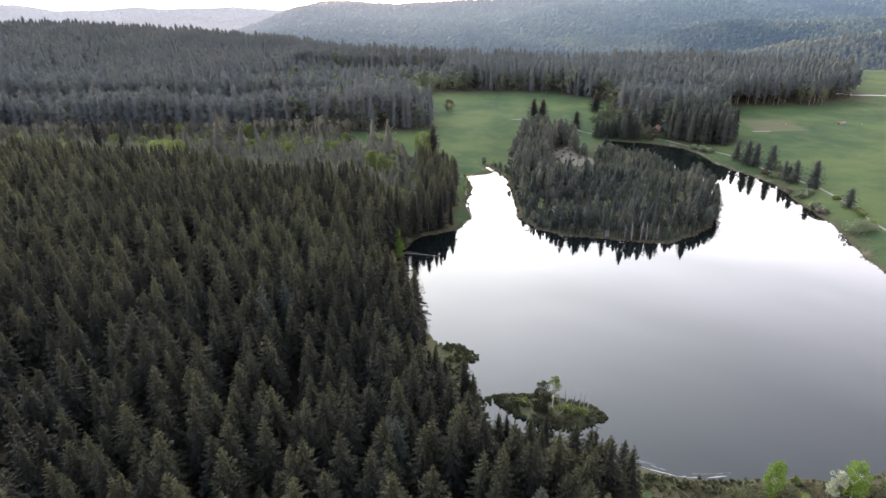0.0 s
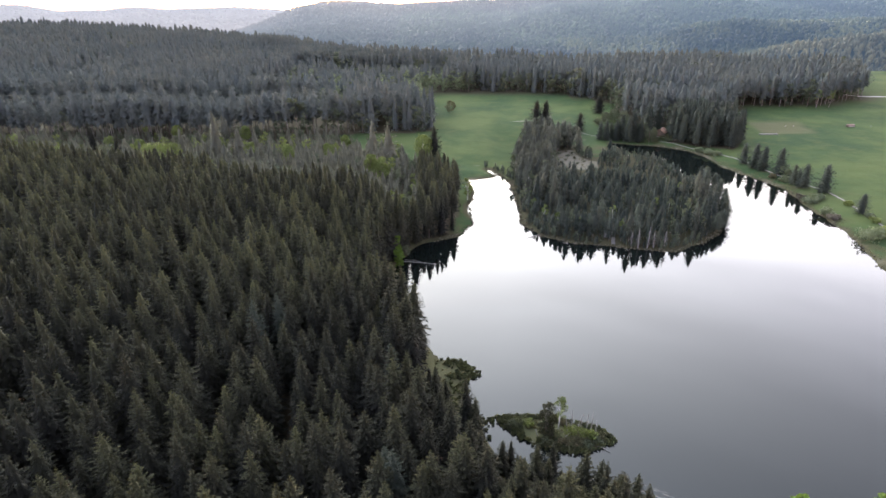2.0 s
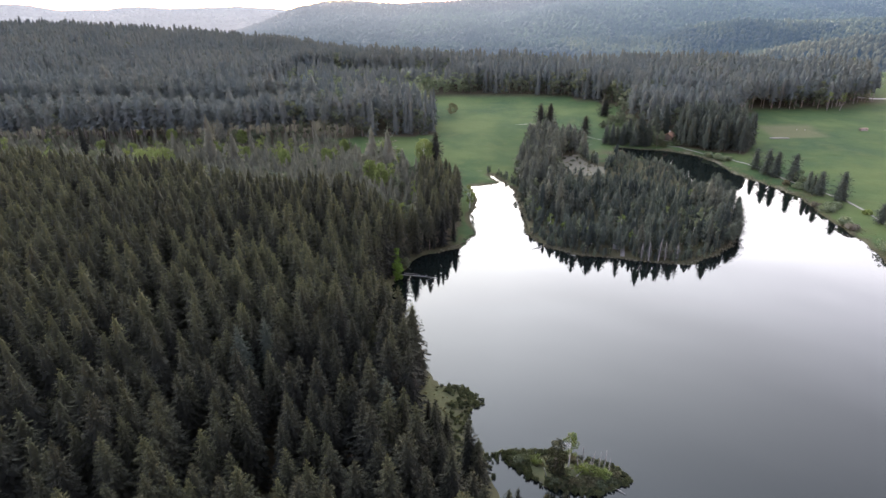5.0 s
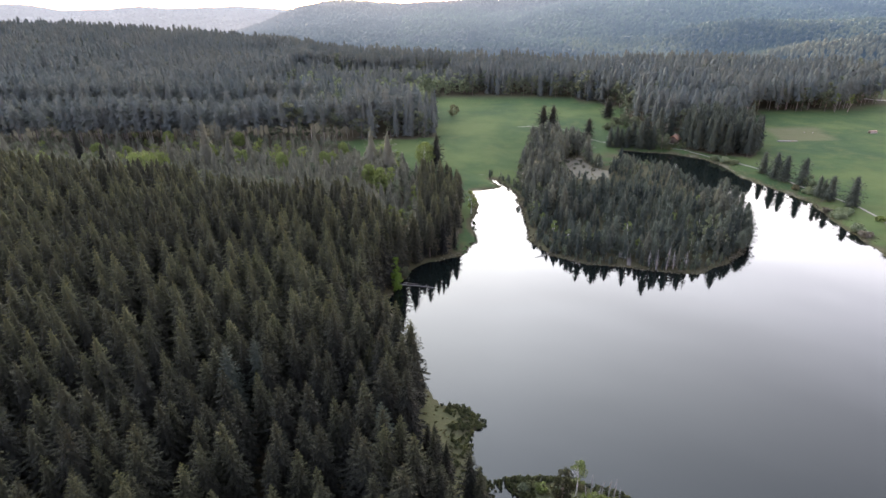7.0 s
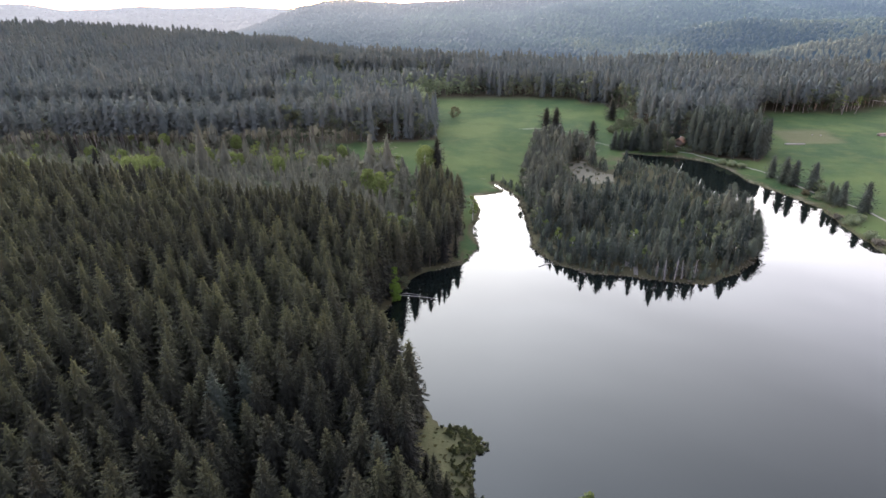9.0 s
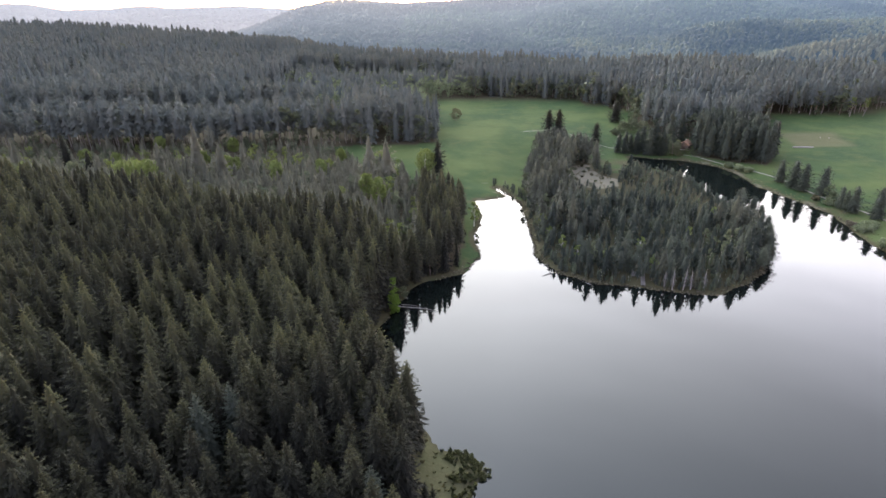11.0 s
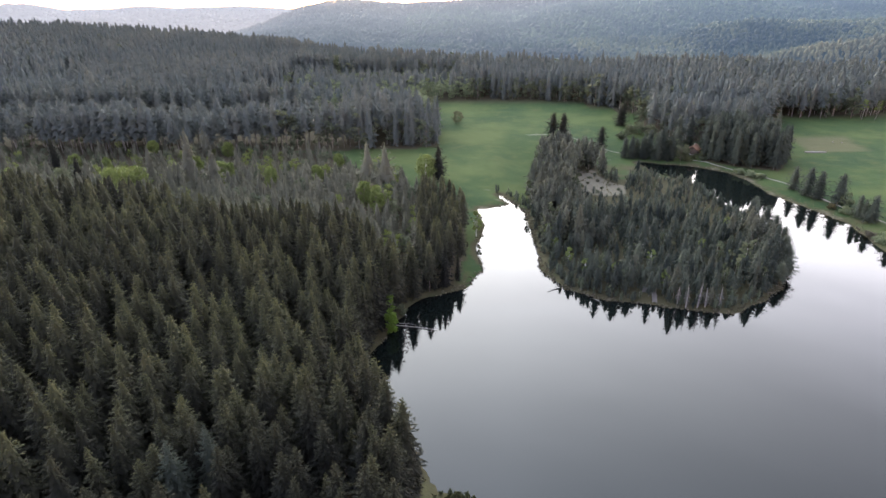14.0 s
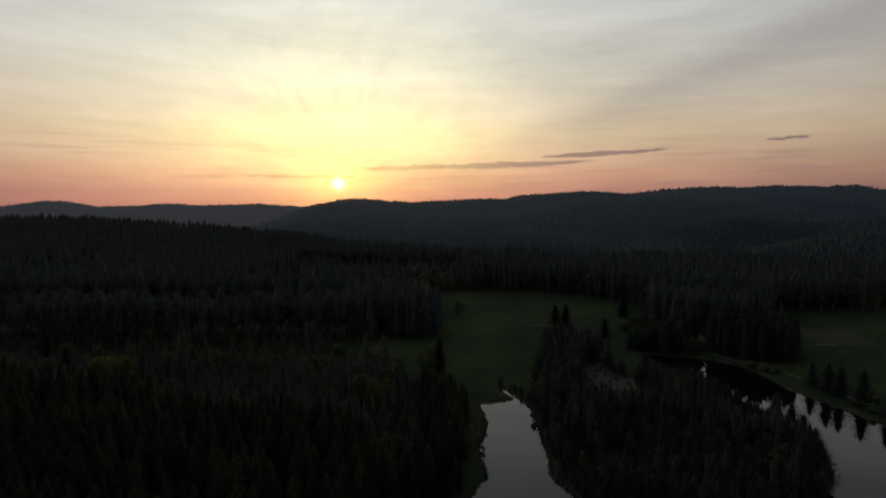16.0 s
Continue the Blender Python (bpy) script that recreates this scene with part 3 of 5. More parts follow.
def joined(*parts):
    """Several point and triangle sets as one."""
    V, T, S, k = [], [], [], 0
    for v, t, sh in parts:
        V.append(v), T.append(t + k), S.append(sh)
        k += len(v)
    return np.concatenate(V), np.concatenate(T), np.concatenate(S)


def plume(r, h, rad, whorls, per, sprays, clear=0.2, size=0.012, power=0.58, core=0.6, tiers=6, pts=5, droop=0.4, rise=0.5, lean=0.0):
    """A conifer of whorled boughs, each a spray of small twigs, round a dark heart; blunt at the top."""
    nb = whorls * per
    u = np.clip((np.repeat(np.arange(whorls), per) + r.uniform(-0.45, 0.45, nb) + 0.3) / whorls, 0, 0.99)
    a = np.tile(np.arange(per), whorls) * 6.2832 / per + np.repeat(r.uniform(0, 6.28, whorls), per) + r.normal(0, 0.22, nb)
    p1, p2 = r.uniform(0, 6.28, 2)
    k_ = 4.2 * (1 - power) + 0.2
    L = rad * (1 - np.exp(-k_ * (1 - u))) / (1 - math.exp(-k_)) * (0.6 + 0.4 * np.minimum(1, u * 4)) * r.uniform(0.74, 1.1, nb) * (1 + 0.12 * np.sin(2 * a + p1) + 0.08 * np.sin(5 * a + p2 - 14 * u))
    L = np.maximum(L, 0.02 * rad)
    z0 = h * (clear + (1 - clear) * u)
    tilt = -droop + (droop + rise) * u ** 1.6 + r.normal(0, 0.10, nb)
    L, z0, tilt, a, u = (np.repeat(v, sprays) for v in (L, z0, tilt, a, u))
    n_ = nb * sprays
    f = 0.22 + 0.72 * (np.tile(np.arange(sprays), nb) + r.random(n_)) / sprays
    ca, sa = np.cos(a), np.sin(a)

    def bough(g, side, dz):
        x, y = ca * L * g - sa * side, sa * L * g + ca * side
        return np.stack([x, y, z0 + L * (tilt * g + 0.18 * g * g) + dz], 1)

    sign = np.where(np.arange(n_) % 2, 1.0, -1.0) * r.uniform(0.15, 1, n_)
    side = sign * L * 0.36 * (1.2 - f)
    g = np.minimum(f + 0.30 * r.uniform(0.6, 1.2, n_), 1.08)
    w = h * size * r.uniform(0.7, 1.3, n_) * (1.05 - 0.6 * u)
    twist = r.uniform(-0.9, 0.9, n_)
    base = bough(f, 0, 0)
    off = np.stack([-sa * np.cos(twist) * w, ca * np.cos(twist) * w, np.sin(twist) * w], 1)
    tip = bough(g, side, L * r.normal(-0.05, 0.07, n_) - 0.5 * w)
    V = np.stack([base + off, base - off, tip], 1).reshape(-1, 3)
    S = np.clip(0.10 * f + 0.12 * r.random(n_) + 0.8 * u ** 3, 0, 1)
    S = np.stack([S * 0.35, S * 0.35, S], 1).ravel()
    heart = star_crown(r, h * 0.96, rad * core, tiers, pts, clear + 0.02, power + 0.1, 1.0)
    # the heart takes less shoot colour, so it stays darker than the twigs
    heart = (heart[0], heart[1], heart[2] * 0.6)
    V, T, S = joined(heart, (V, np.arange(n_ * 3).reshape(-1, 3), S))
    V[:, 0] += lean * V[:, 2] ** 2 / h
    return V, T, S


def leaf_crown(r, height, radius, clumps=26, leaves=26, size=0.5, low=0.25, flat=0.8):
    """A broadleaf crown: many small leaf sprays gathered in uneven clumps with gaps between."""
    n_ = clumps * leaves
    cz = r.uniform(0, 1, clumps)
    ca = r.uniform(0, 6.28, clumps)
    cr = np.sqrt(r.uniform(0.05, 1, clumps)) * radius * np.sin(np.pi * (0.12 + 0.80 * cz)) ** 0.7
    C = np.stack([cr * np.cos(ca), cr * np.sin(ca), height * (low + (0.96 - low) * cz)], 1)
    C = np.repeat(C, leaves, 0)
    P = r.normal(0, 1, (n_, 3))
    P /= np.linalg.norm(P, axis=1)[:, None]
    P = C + P * (radius * 0.30 * r.uniform(0.4, 1.1, n_) ** 0.5)[:, None] * np.array([1, 1, flat])
    A, B = r.normal(0, 1, (n_, 3)), r.normal(0, 1, (n_, 3))
    A /= np.linalg.norm(A, axis=1)[:, None]
    B /= np.linalg.norm(B, axis=1)[:, None]
    s = (size * r.uniform(0.6, 1.4, n_))[:, None]
    V = np.stack([P + A * s, P - A * s * 0.6 + B * s * 0.7, P - A * s * 0.5 - B * s * 0.7], 1).reshape(-1, 3)
    T = np.arange(n_ * 3).reshape(-1, 3)
    S = np.repeat(np.clip(0.25 + 0.5 * (P[:, 2] / height) + r.normal(0, 0.2, n_), 0, 1), 3)
    return V, T, S


def tube(pts, radii, sides=6, cap=True):
    """Points and quads of a tapering stem along pts."""
    V, Q = [], []
    pts = [Vector(p) for p in pts]
    for k, (p, rad) in enumerate(zip(pts, radii)):
        d = (pts[min(k + 1, len(pts) - 1)] - pts[max(k - 1, 0)]).normalized()
        a = d.orthogonal().normalized()
        b_ = d.cross(a)
        for q in range(sides):
            w = 6.28318 * q / sides
            V.append(tuple(p + (a * math.cos(w) + b_ * math.sin(w)) * rad))
    for k in range(len(pts) - 1):
        for q in range(sides):
            i, j = k * sides + q, k * sides + (q + 1) % sides
            Q += [(i, j, j + sides), (i, j + sides, i + sides)]
    if cap:
        e = (len(pts) - 1) * sides
        Q += [(e, e + q, e + q + 1) for q in range(1, sides - 1)]
    return np.array(V), np.array(Q)


def scatter_into(name, templates, xs, ys, zs, scales, widths, tones, mats, label, category, trunk=None):
    """Joins many turned and sized copies of some templates into one object of uncountable growth."""
    V, T, S, G, M, base = [], [], [], [], [], 0
    pick = rng.integers(0, len(templates), len(xs))
    turn = rng.uniform(0, 6.2832, len(xs))
    for k, (tv, tt, ts) in enumerate(templates):
        m = np.nonzero(pick == k)[0]
        if not len(m):
            continue
        c, s = np.cos(turn[m])[:, None], np.sin(turn[m])[:, None]
        w = (scales[m] * widths[m])[:, None]
        x = (tv[None, :, 0] * c - tv[None, :, 1] * s) * w + xs[m][:, None]
        y = (tv[None, :, 0] * s + tv[None, :, 1] * c) * w + ys[m][:, None]
        z = tv[None, :, 2] * scales[m][:, None] + zs[m][:, None]
        V.append(np.stack([x, y, z], 2).reshape(-1, 3))
        T.append((tt[None] + (base + np.arange(len(m)) * len(tv))[:, None, None]).reshape(-1, 3))
        S.append(np.tile(ts, len(m)))
        G.append(np.repeat(tones[m], len(tv)))
        M.append(np.zeros(len(m) * len(tt), np.int32))
        base += len(m) * len(tv)
    if trunk is not None:
        tv, tt = trunk
        x = tv[None, :, 0] * scales[:, None] + xs[:, None]
        y = tv[None, :, 1] * scales[:, None] + ys[:, None]
        z = tv[None, :, 2] * scales[:, None] + zs[:, None] - 0.2
        V.append(np.stack([x, y, z], 2).reshape(-1, 3))
        T.append((tt[None] + (base + np.arange(len(xs)) * len(tv))[:, None, None]).reshape(-1, 3))
        S.append(np.zeros(len(xs) * len(tv)))
        G.append(np.repeat(tones, len(tv)))
        M.append(np.ones(len(xs) * len(tt), np.int32))
    me = mesh_from(name, np.concatenate(V), np.concatenate(T), mats, {"shoot": np.concatenate(S), "tone": np.concatenate(G)})
    me.polygons.foreach_set("material_index", np.concatenate(M))
    return tagged(new(name, me), label, category, kind="stuff")


def spread(poly, step, jitter=0.42, bounds=None):
    """Uneven planting inside an outline."""
    p = np.array(poly)
    (x0, y0), (x1, y1) = bounds or (p.min(0), p.max(0))
    X, Y = np.meshgrid(np.arange(x0, x1, step), np.arange(y0, y1, step * 0.87))
    X = X + (np.arange(X.shape[0]) % 2)[:, None] * step / 2
    X, Y = X.ravel(), Y.ravel()
    X, Y = X + rng.uniform(-jitter, jitter, X.size) * step, Y + rng.uniform(-jitter, jitter, X.size) * step
    m = inside(X, Y, poly)
    return X[m], Y[m]


def in_sight(x, y, margin=60):
    """The wedge of country that lies ahead of the flight line."""
    return (np.abs(x) < 0.90 * y + margin) & (y > 36)


def toned(x, y, k, size=38):
    return np.clip(0.42 + 0.30 * vnoise(x, y, size, k) + rng.normal(0, 0.2, len(x)), 0, 1)


def part(name, data, mat, parent, label="", at=None, tone=0.5):
    """One mesh object under a thing or a part; data is (points, faces[, shoot values])."""
    v, f = data[0], data[1]
    lay = {"tone": np.full(len(v), tone)}
    lay["shoot"] = data[2] if len(data) > 2 else np.zeros(len(v))
    ob = new(name, mesh_from(name, v, f, [mat], lay))
    ob.parent = parent
    if at is not None:
        ob.matrix_basis = at
    return tagged(ob, label) if label else ob


def thing(name, label, category, m, group="", kind=""):
    ob = new(name)
    ob.matrix_world = m
    ob.empty_display_size = 0.2
    return tagged(ob, label, category, group, kind)


# places of the fresh beeches in the young stand: x, y, height, radius
FRESH = [(-149.3, 290.4, 16, 4.0), (-142.1, 288.7, 17, 4.4), (-138, 294, 16, 3.6), (-179, 338, 9, 2.4), (-202, 347, 9, 2.6), (-134, 343, 9, 2.4), (-115.5, 328, 10, 3.0),
         (-110, 326, 9.5, 2.6), (-84.5, 310, 12, 2.8), (-176, 381, 8.5, 2.6), (-128, 373, 9, 2.6), (-60, 352, 8, 2.2), (-203, 303, 13, 3.4), (-65, 321, 10, 2.6), (-36, 283, 14, 2.6), (-30, 276, 14, 2.4)]
# near spruce stand: the trees closest to the flight line are things of their own
fx, fy = spread(NEAR_FOREST, 5.6, 0.40)
qx, qy = spread([(6, 66), (20, 60), (31, 62), (31, 79), (20, 86.5), (11, 90.5), (5, 92)], 4.6, 0.4)
fx, fy = np.r_[fx, qx], np.r_[fy, qy]
keep = in_sight(fx, fy, 25) & (dry(fx, fy) > np.where((fy > 136) & (fy < 192), 5.0, 1.5))
for x, y, h, w in FRESH:
    keep &= (np.abs(fx - x) > w + 2.2) | (fy > y + 2) | (fy < y - w - 9)
fx, fy = fx[keep], fy[keep]
young = smooth(206, 242, fy + 0.28 * fx + 18 * vnoise(fx, fy, 40, 21)) * (fx < -12)
young = np.maximum(young, smooth(280, 320, fy))
fh = (25.0 + 1.8 * vnoise(fx, fy, 45, 22) + rng.normal(0, 1.2, len(fx))) * (1 - 0.24 * smooth(-34, -14, fx) * smooth(203, 222, fy)) * (1 - (0.45 + 0.15 * smooth(300, 360, fy)) * young)
fh = np.where(rng.random(len(fx)) < 0.07, fh * 0.72, fh)
fh = np.where((fx > 7) & (fy > 70 + 0.0 * fx), np.minimum(fh, 22 - 0.50 * (fy - 68) + rng.normal(0, 1.8, len(fx))), fh)
fh = np.where((fy > 300) & (fx < -40), fh * (1 - 0.30 * smooth(305, 345, fy)) * rng.uniform(0.55, 1.25, len(fx)), fh)
fh = np.where((fy > 290) & (rng.random(len(fx)) < 0.025), fh * 2.0, fh)
lip = (fx > -4) & (fy > 80) & (fy < 140)
fh = np.where(lip, np.minimum(fh, 24 - 0.34 * (fy - 80) + rng.normal(0, 1.2, len(fx))), fh)
fh = np.maximum(fh, 3.0)
fz = land(fx, fy)
# tone fitted to brightness by distance: darker close by, paler further off
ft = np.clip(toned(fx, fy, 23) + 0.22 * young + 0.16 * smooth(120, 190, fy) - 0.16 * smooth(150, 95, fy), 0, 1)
order = np.argsort(np.hypot(fx + 14, (fy - 84) * 0.8))
close, rest = order[:300], order[300:]

r0 = np.random.default_rng(11)
STYLES = []
for k in range(9):
    clear_, pow_, wide_ = r0.uniform(0.22, 0.34), r0.uniform(0.60, 0.74), r0.uniform(3.0, 3.7)
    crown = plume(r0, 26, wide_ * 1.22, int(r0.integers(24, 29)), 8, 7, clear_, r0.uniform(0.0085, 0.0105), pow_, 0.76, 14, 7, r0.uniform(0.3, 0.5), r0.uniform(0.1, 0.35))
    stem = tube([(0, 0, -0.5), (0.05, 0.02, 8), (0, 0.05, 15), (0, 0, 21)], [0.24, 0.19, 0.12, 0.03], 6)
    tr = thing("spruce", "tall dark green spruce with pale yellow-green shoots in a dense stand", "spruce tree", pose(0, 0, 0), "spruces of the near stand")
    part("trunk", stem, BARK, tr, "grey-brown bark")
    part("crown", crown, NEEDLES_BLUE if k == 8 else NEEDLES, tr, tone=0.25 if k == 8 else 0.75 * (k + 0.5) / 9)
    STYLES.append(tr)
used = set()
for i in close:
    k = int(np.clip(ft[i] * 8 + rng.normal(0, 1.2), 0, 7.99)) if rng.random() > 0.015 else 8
    s = fh[i] / 26
    m = pose(fx[i], fy[i], fz[i] - 0.1, rng.normal(0, 1.2), rng.normal(0, 1.2), rng.uniform(0, 360))
    if k not in used:
        used.add(k)
        tr = STYLES[k]
        tr.matrix_world = m
    else:
        tr = copy_thing(STYLES[k], m)
    tr.scale = (s * rng.uniform(0.98, 1.24),) * 2 + (s,)
for k, tr in enumerate(STYLES):
    if k not in used:
        for o in (*tr.children, tr):
            bpy.data.objects.remove(o)

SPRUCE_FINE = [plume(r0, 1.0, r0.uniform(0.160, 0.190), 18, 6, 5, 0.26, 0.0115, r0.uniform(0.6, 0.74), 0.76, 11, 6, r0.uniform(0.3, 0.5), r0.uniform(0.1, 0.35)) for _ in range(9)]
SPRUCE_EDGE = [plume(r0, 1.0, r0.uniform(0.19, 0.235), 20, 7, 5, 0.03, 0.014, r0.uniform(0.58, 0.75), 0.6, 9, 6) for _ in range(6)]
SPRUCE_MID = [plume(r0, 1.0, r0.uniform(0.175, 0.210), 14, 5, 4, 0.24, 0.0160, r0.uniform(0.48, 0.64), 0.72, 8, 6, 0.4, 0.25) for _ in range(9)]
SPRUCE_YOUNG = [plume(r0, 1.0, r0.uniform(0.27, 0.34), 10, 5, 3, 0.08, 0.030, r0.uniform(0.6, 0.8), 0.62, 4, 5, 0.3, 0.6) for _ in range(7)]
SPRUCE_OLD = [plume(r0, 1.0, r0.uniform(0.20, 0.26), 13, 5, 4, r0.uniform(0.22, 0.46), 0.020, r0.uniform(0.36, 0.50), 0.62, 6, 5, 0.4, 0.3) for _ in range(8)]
TRUNK_MID = tube([(0, 0, 0), (0, 0, 0.7)], [0.0085, 0.003], 4, False)
fresh = (young[rest] > 0.5) & (rng.random(len(rest)) < 0.15 + 0.08 * (fy[rest] > 320)) & (np.arange(len(rest)) > 440)
green, rest = rest[fresh], rest[~fresh]
LEAFY_YOUNG = [leaf_crown(r0, 1.0, 0.30, 18, 20, 0.052, 0.2) for _ in range(5)]
for some, mat, lab in ((green[::3], BEECH, "young beeches in fresh yellow-green leaf in the young stand"), (np.r_[green[1::3], green[2::3]], WILLOW, "young grey-green broadleaf trees in the young stand")):
    scatter_into("young_broadleaf_trees", LEAFY_YOUNG, fx[some], fy[some], fz[some], np.minimum(fh[some] * 0.95, 11), rng.uniform(0.8, 1.3, len(some)), rng.uniform(0, 0.8, len(some)),
                 [mat, BARK], lab, "forest", TRUNK_MID)
far_rest = rest[440:]
low = young[far_rest] > 0.5
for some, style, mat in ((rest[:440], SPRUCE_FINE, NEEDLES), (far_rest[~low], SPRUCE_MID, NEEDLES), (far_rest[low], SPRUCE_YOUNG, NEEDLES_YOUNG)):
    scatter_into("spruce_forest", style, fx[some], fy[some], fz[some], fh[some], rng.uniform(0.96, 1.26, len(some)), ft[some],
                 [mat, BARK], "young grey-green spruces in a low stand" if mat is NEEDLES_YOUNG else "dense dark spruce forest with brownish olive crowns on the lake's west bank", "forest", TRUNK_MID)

ex, ey = [], []
for (x0, y0), (x1, y1) in zip(WEST_SHORE[10:-2], WEST_SHORE[11:-1]):
    L = math.hypot(x1 - x0, y1 - y0)
    for k in range(max(1, round(L / 4.4))):
        f = (k + 0.5) / max(1, round(L / 4.4))
        ex.append(x0 + (x1 - x0) * f + (y1 - y0) / L * 4.0)
        ey.append(y0 + (y1 - y0) * f - (x1 - x0) / L * 4.0)
ex, ey = np.array(ex) + rng.normal(0, 0.6, len(ex)), np.array(ey) + rng.normal(0, 0.6, len(ey))
ok = (dry(ex, ey) > 1.2) & ~((ey < 136) & (ex > -4)) & ~((ey > 221) & (ey < 243) & (ex > 4)) & (ey < 262) & (np.hypot(ex + 16.5, ey - 194) > 4)
ex, ey = ex[ok], ey[ok]
scatter_into("shore_spruces", SPRUCE_EDGE, ex, ey, land(ex, ey), np.where(ey < 153, rng.uniform(10, 15, len(ex)), np.where(ey > 212, rng.uniform(9, 19, len(ex)), rng.uniform(15, 25, len(ex)))), rng.uniform(0.9, 1.25, len(ex)), toned(ex, ey, 24),
             [NEEDLES, BARK], "dark spruces branched to the ground along the west shore", "forest", TRUNK_MID)

# old stand and wooded slope beyond the meadow
bx, by = spread(FAR_FOREST, 7.3)
keep = in_sight(bx, by, 40) & ~((bx < -70) & (by > 428 + 10 * vnoise(bx, by, 60, 36)) & (by < 476 + 14 * vnoise(bx, by, 50, 37)))
bx, by = bx[keep], by[keep]
bh = 27 + 3.0 * vnoise(bx, by, 70, 31) + rng.normal(0, 2.2, len(bx))
rimd = outside_by(bx, by, FAR_FOREST)
slope = (by > 470 + 0.4 * np.maximum(0, -60 - bx)) & (by < 652) & (bx > -160) & (bx < 25 - 0.3 * (by - 560))
leafy = (vnoise(bx, by, 55, 32) + 0.7 * rng.normal(0, 1, len(bx)) + 0.7 * (rimd > -22) * (by > 480) * (bx > -40) + 0.75 * (rimd > -14) * (bx > -95) * (by < 480) + 1.5 * slope > 1.3)
bh = np.where(leafy, bh * rng.uniform(0.75, 1.15, len(bx)), bh)
bh = np.where(slope & ~leafy, bh * 0.74, bh)
bh = np.where(slope & leafy, bh * 0.75, bh)
bh = np.where((bx > 120) & (bx < 218) & (by < 478), bh * 0.84, bh)
SPRUCE_FAR = [plume(r0, 1.0, r0.uniform(0.215, 0.26), 7, 4, 2, r0.uniform(0.2, 0.35), 0.036, r0.uniform(0.42, 0.55), 0.62, 4, 4, 0.3, 0.3) for _ in range(8)]
front_row = (rimd > -17) & (by < 600) | (by < 428) | (bx < -70) & (by < 500) | (by > 648) & (by < 690) & (bx > -170) & (bx < 40)
TRUNK_OLD = tube([(0, 0, 0), (0, 0, 0.8)], [0.008, 0.004], 4, False)
SPRUCE_SKIRT = [plume(r0, 1.0, r0.uniform(0.165, 0.20), 13, 5, 3, 0.04, 0.026, 0.6, 0.68, 6, 5) for _ in range(6)]
skirt = front_row & (bx > -62) & (bx < 140) & (rimd > -12)
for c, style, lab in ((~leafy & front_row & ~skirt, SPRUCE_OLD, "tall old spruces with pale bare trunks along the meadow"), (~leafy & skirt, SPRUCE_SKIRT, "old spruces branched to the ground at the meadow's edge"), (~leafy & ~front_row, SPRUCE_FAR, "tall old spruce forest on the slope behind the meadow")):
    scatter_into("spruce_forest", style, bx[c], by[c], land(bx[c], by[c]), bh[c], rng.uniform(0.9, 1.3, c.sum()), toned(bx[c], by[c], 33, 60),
                 [NEEDLES_HAZED, OLD_BARK], lab, "forest", None if style is SPRUCE_FAR else TRUNK_OLD)
LEAFY_FAR = [leaf_crown(r0, 1.0, 0.24, 14, 13, 0.050, 0.14) for _ in range(5)]
for c, mat, lab in ((leafy & ~slope, WILLOW, "grey-green broadleaf trees scattered through the spruce forest"), (leafy & slope, PALE_WILLOW, "pale green broadleaf trees on the open slope")):
    scatter_into("broadleaf_trees", LEAFY_FAR, bx[c], by[c], land(bx[c], by[c]), bh[c] * 0.74, rng.uniform(0.9, 1.3, c.sum()), rng.uniform(0, 1, c.sum()), [mat, BARK], lab, "forest",
                 tube([(0, 0, 0), (0, 0, 0.6)], [0.012, 0.005], 4, False))
cx, cy = spread(CLUMP, 4.1, 0.5)
ch = 20.8 + 1.8 * vnoise(cx, cy, 12, 38) + rng.normal(0, 2.2, len(cx))
SPRUCE_GROVE = [plume(r0, 1.0, r0.uniform(0.17, 0.21), 14, 6, 4, 0.08, 0.020, r0.uniform(0.32, 0.44), 0.7, 8, 6) for _ in range(6)]
scatter_into("spruce_grove", SPRUCE_GROVE, cx, cy, land(cx, cy), ch, rng.uniform(1.0, 1.3, len(cx)), np.clip(toned(cx, cy, 35) - 0.05, 0, 1),
             [NEEDLES_BLUE, BARK], "grove of dark spruces beside the lake path", "grove", TRUNK_MID)

# bog woodland on the peninsula
px_, py_ = spread(BOG_WOOD, 3.2, 0.55)
keep = ~inside(px_, py_, GLADE) & (dry(px_, py_) > 2.4) & (rng.random(len(px_)) < 0.92)
px_, py_ = px_[keep], py_[keep]
tall = np.clip(1.2 * smooth(70, 48, px_ - 0.22 * np.maximum(py_ - 300, 0)) * smooth(235, 290, py_) + 0.9 * smooth(346, 356, py_) + 0.55 * smooth(100, 116, px_ - 0.16 * (py_ - 250)) * smooth(275, 255, py_), 0, 1)
ph = 7.4 + 6.5 * tall + 2.2 * vnoise(px_, py_, 14, 41) + rng.normal(0, 1.9, len(px_))
front = smooth(288, 302, py_) * smooth(332, 324, py_) * smooth(60, 64, px_) * smooth(97, 91, px_)
ph = np.where(rng.random(len(px_)) < 0.3, ph * 0.62, ph * (1 + 0.25 * (rng.random(len(px_)) < 0.12)))
ph = ph * (1 - 0.35 * smooth(92, 108, px_) * smooth(262, 284, py_))
ph = np.clip(ph * (1 - 0.6 * front) * (1 - 0.4 * smooth(5, 1, dry(px_, py_))) * (1 + 0.5 * (rng.random(len(px_)) < 0.05)), 2.6, 18)
PINE_BOG = [plume(r0, 1.0, r0.uniform(0.23, 0.32), 9, 5, 3, r0.uniform(0.1, 0.3), 0.038, r0.uniform(0.30, 0.50), 0.66, 3, 5, 0.2, 0.2) for _ in range(9)]
kind_ = rng.random(len(px_))
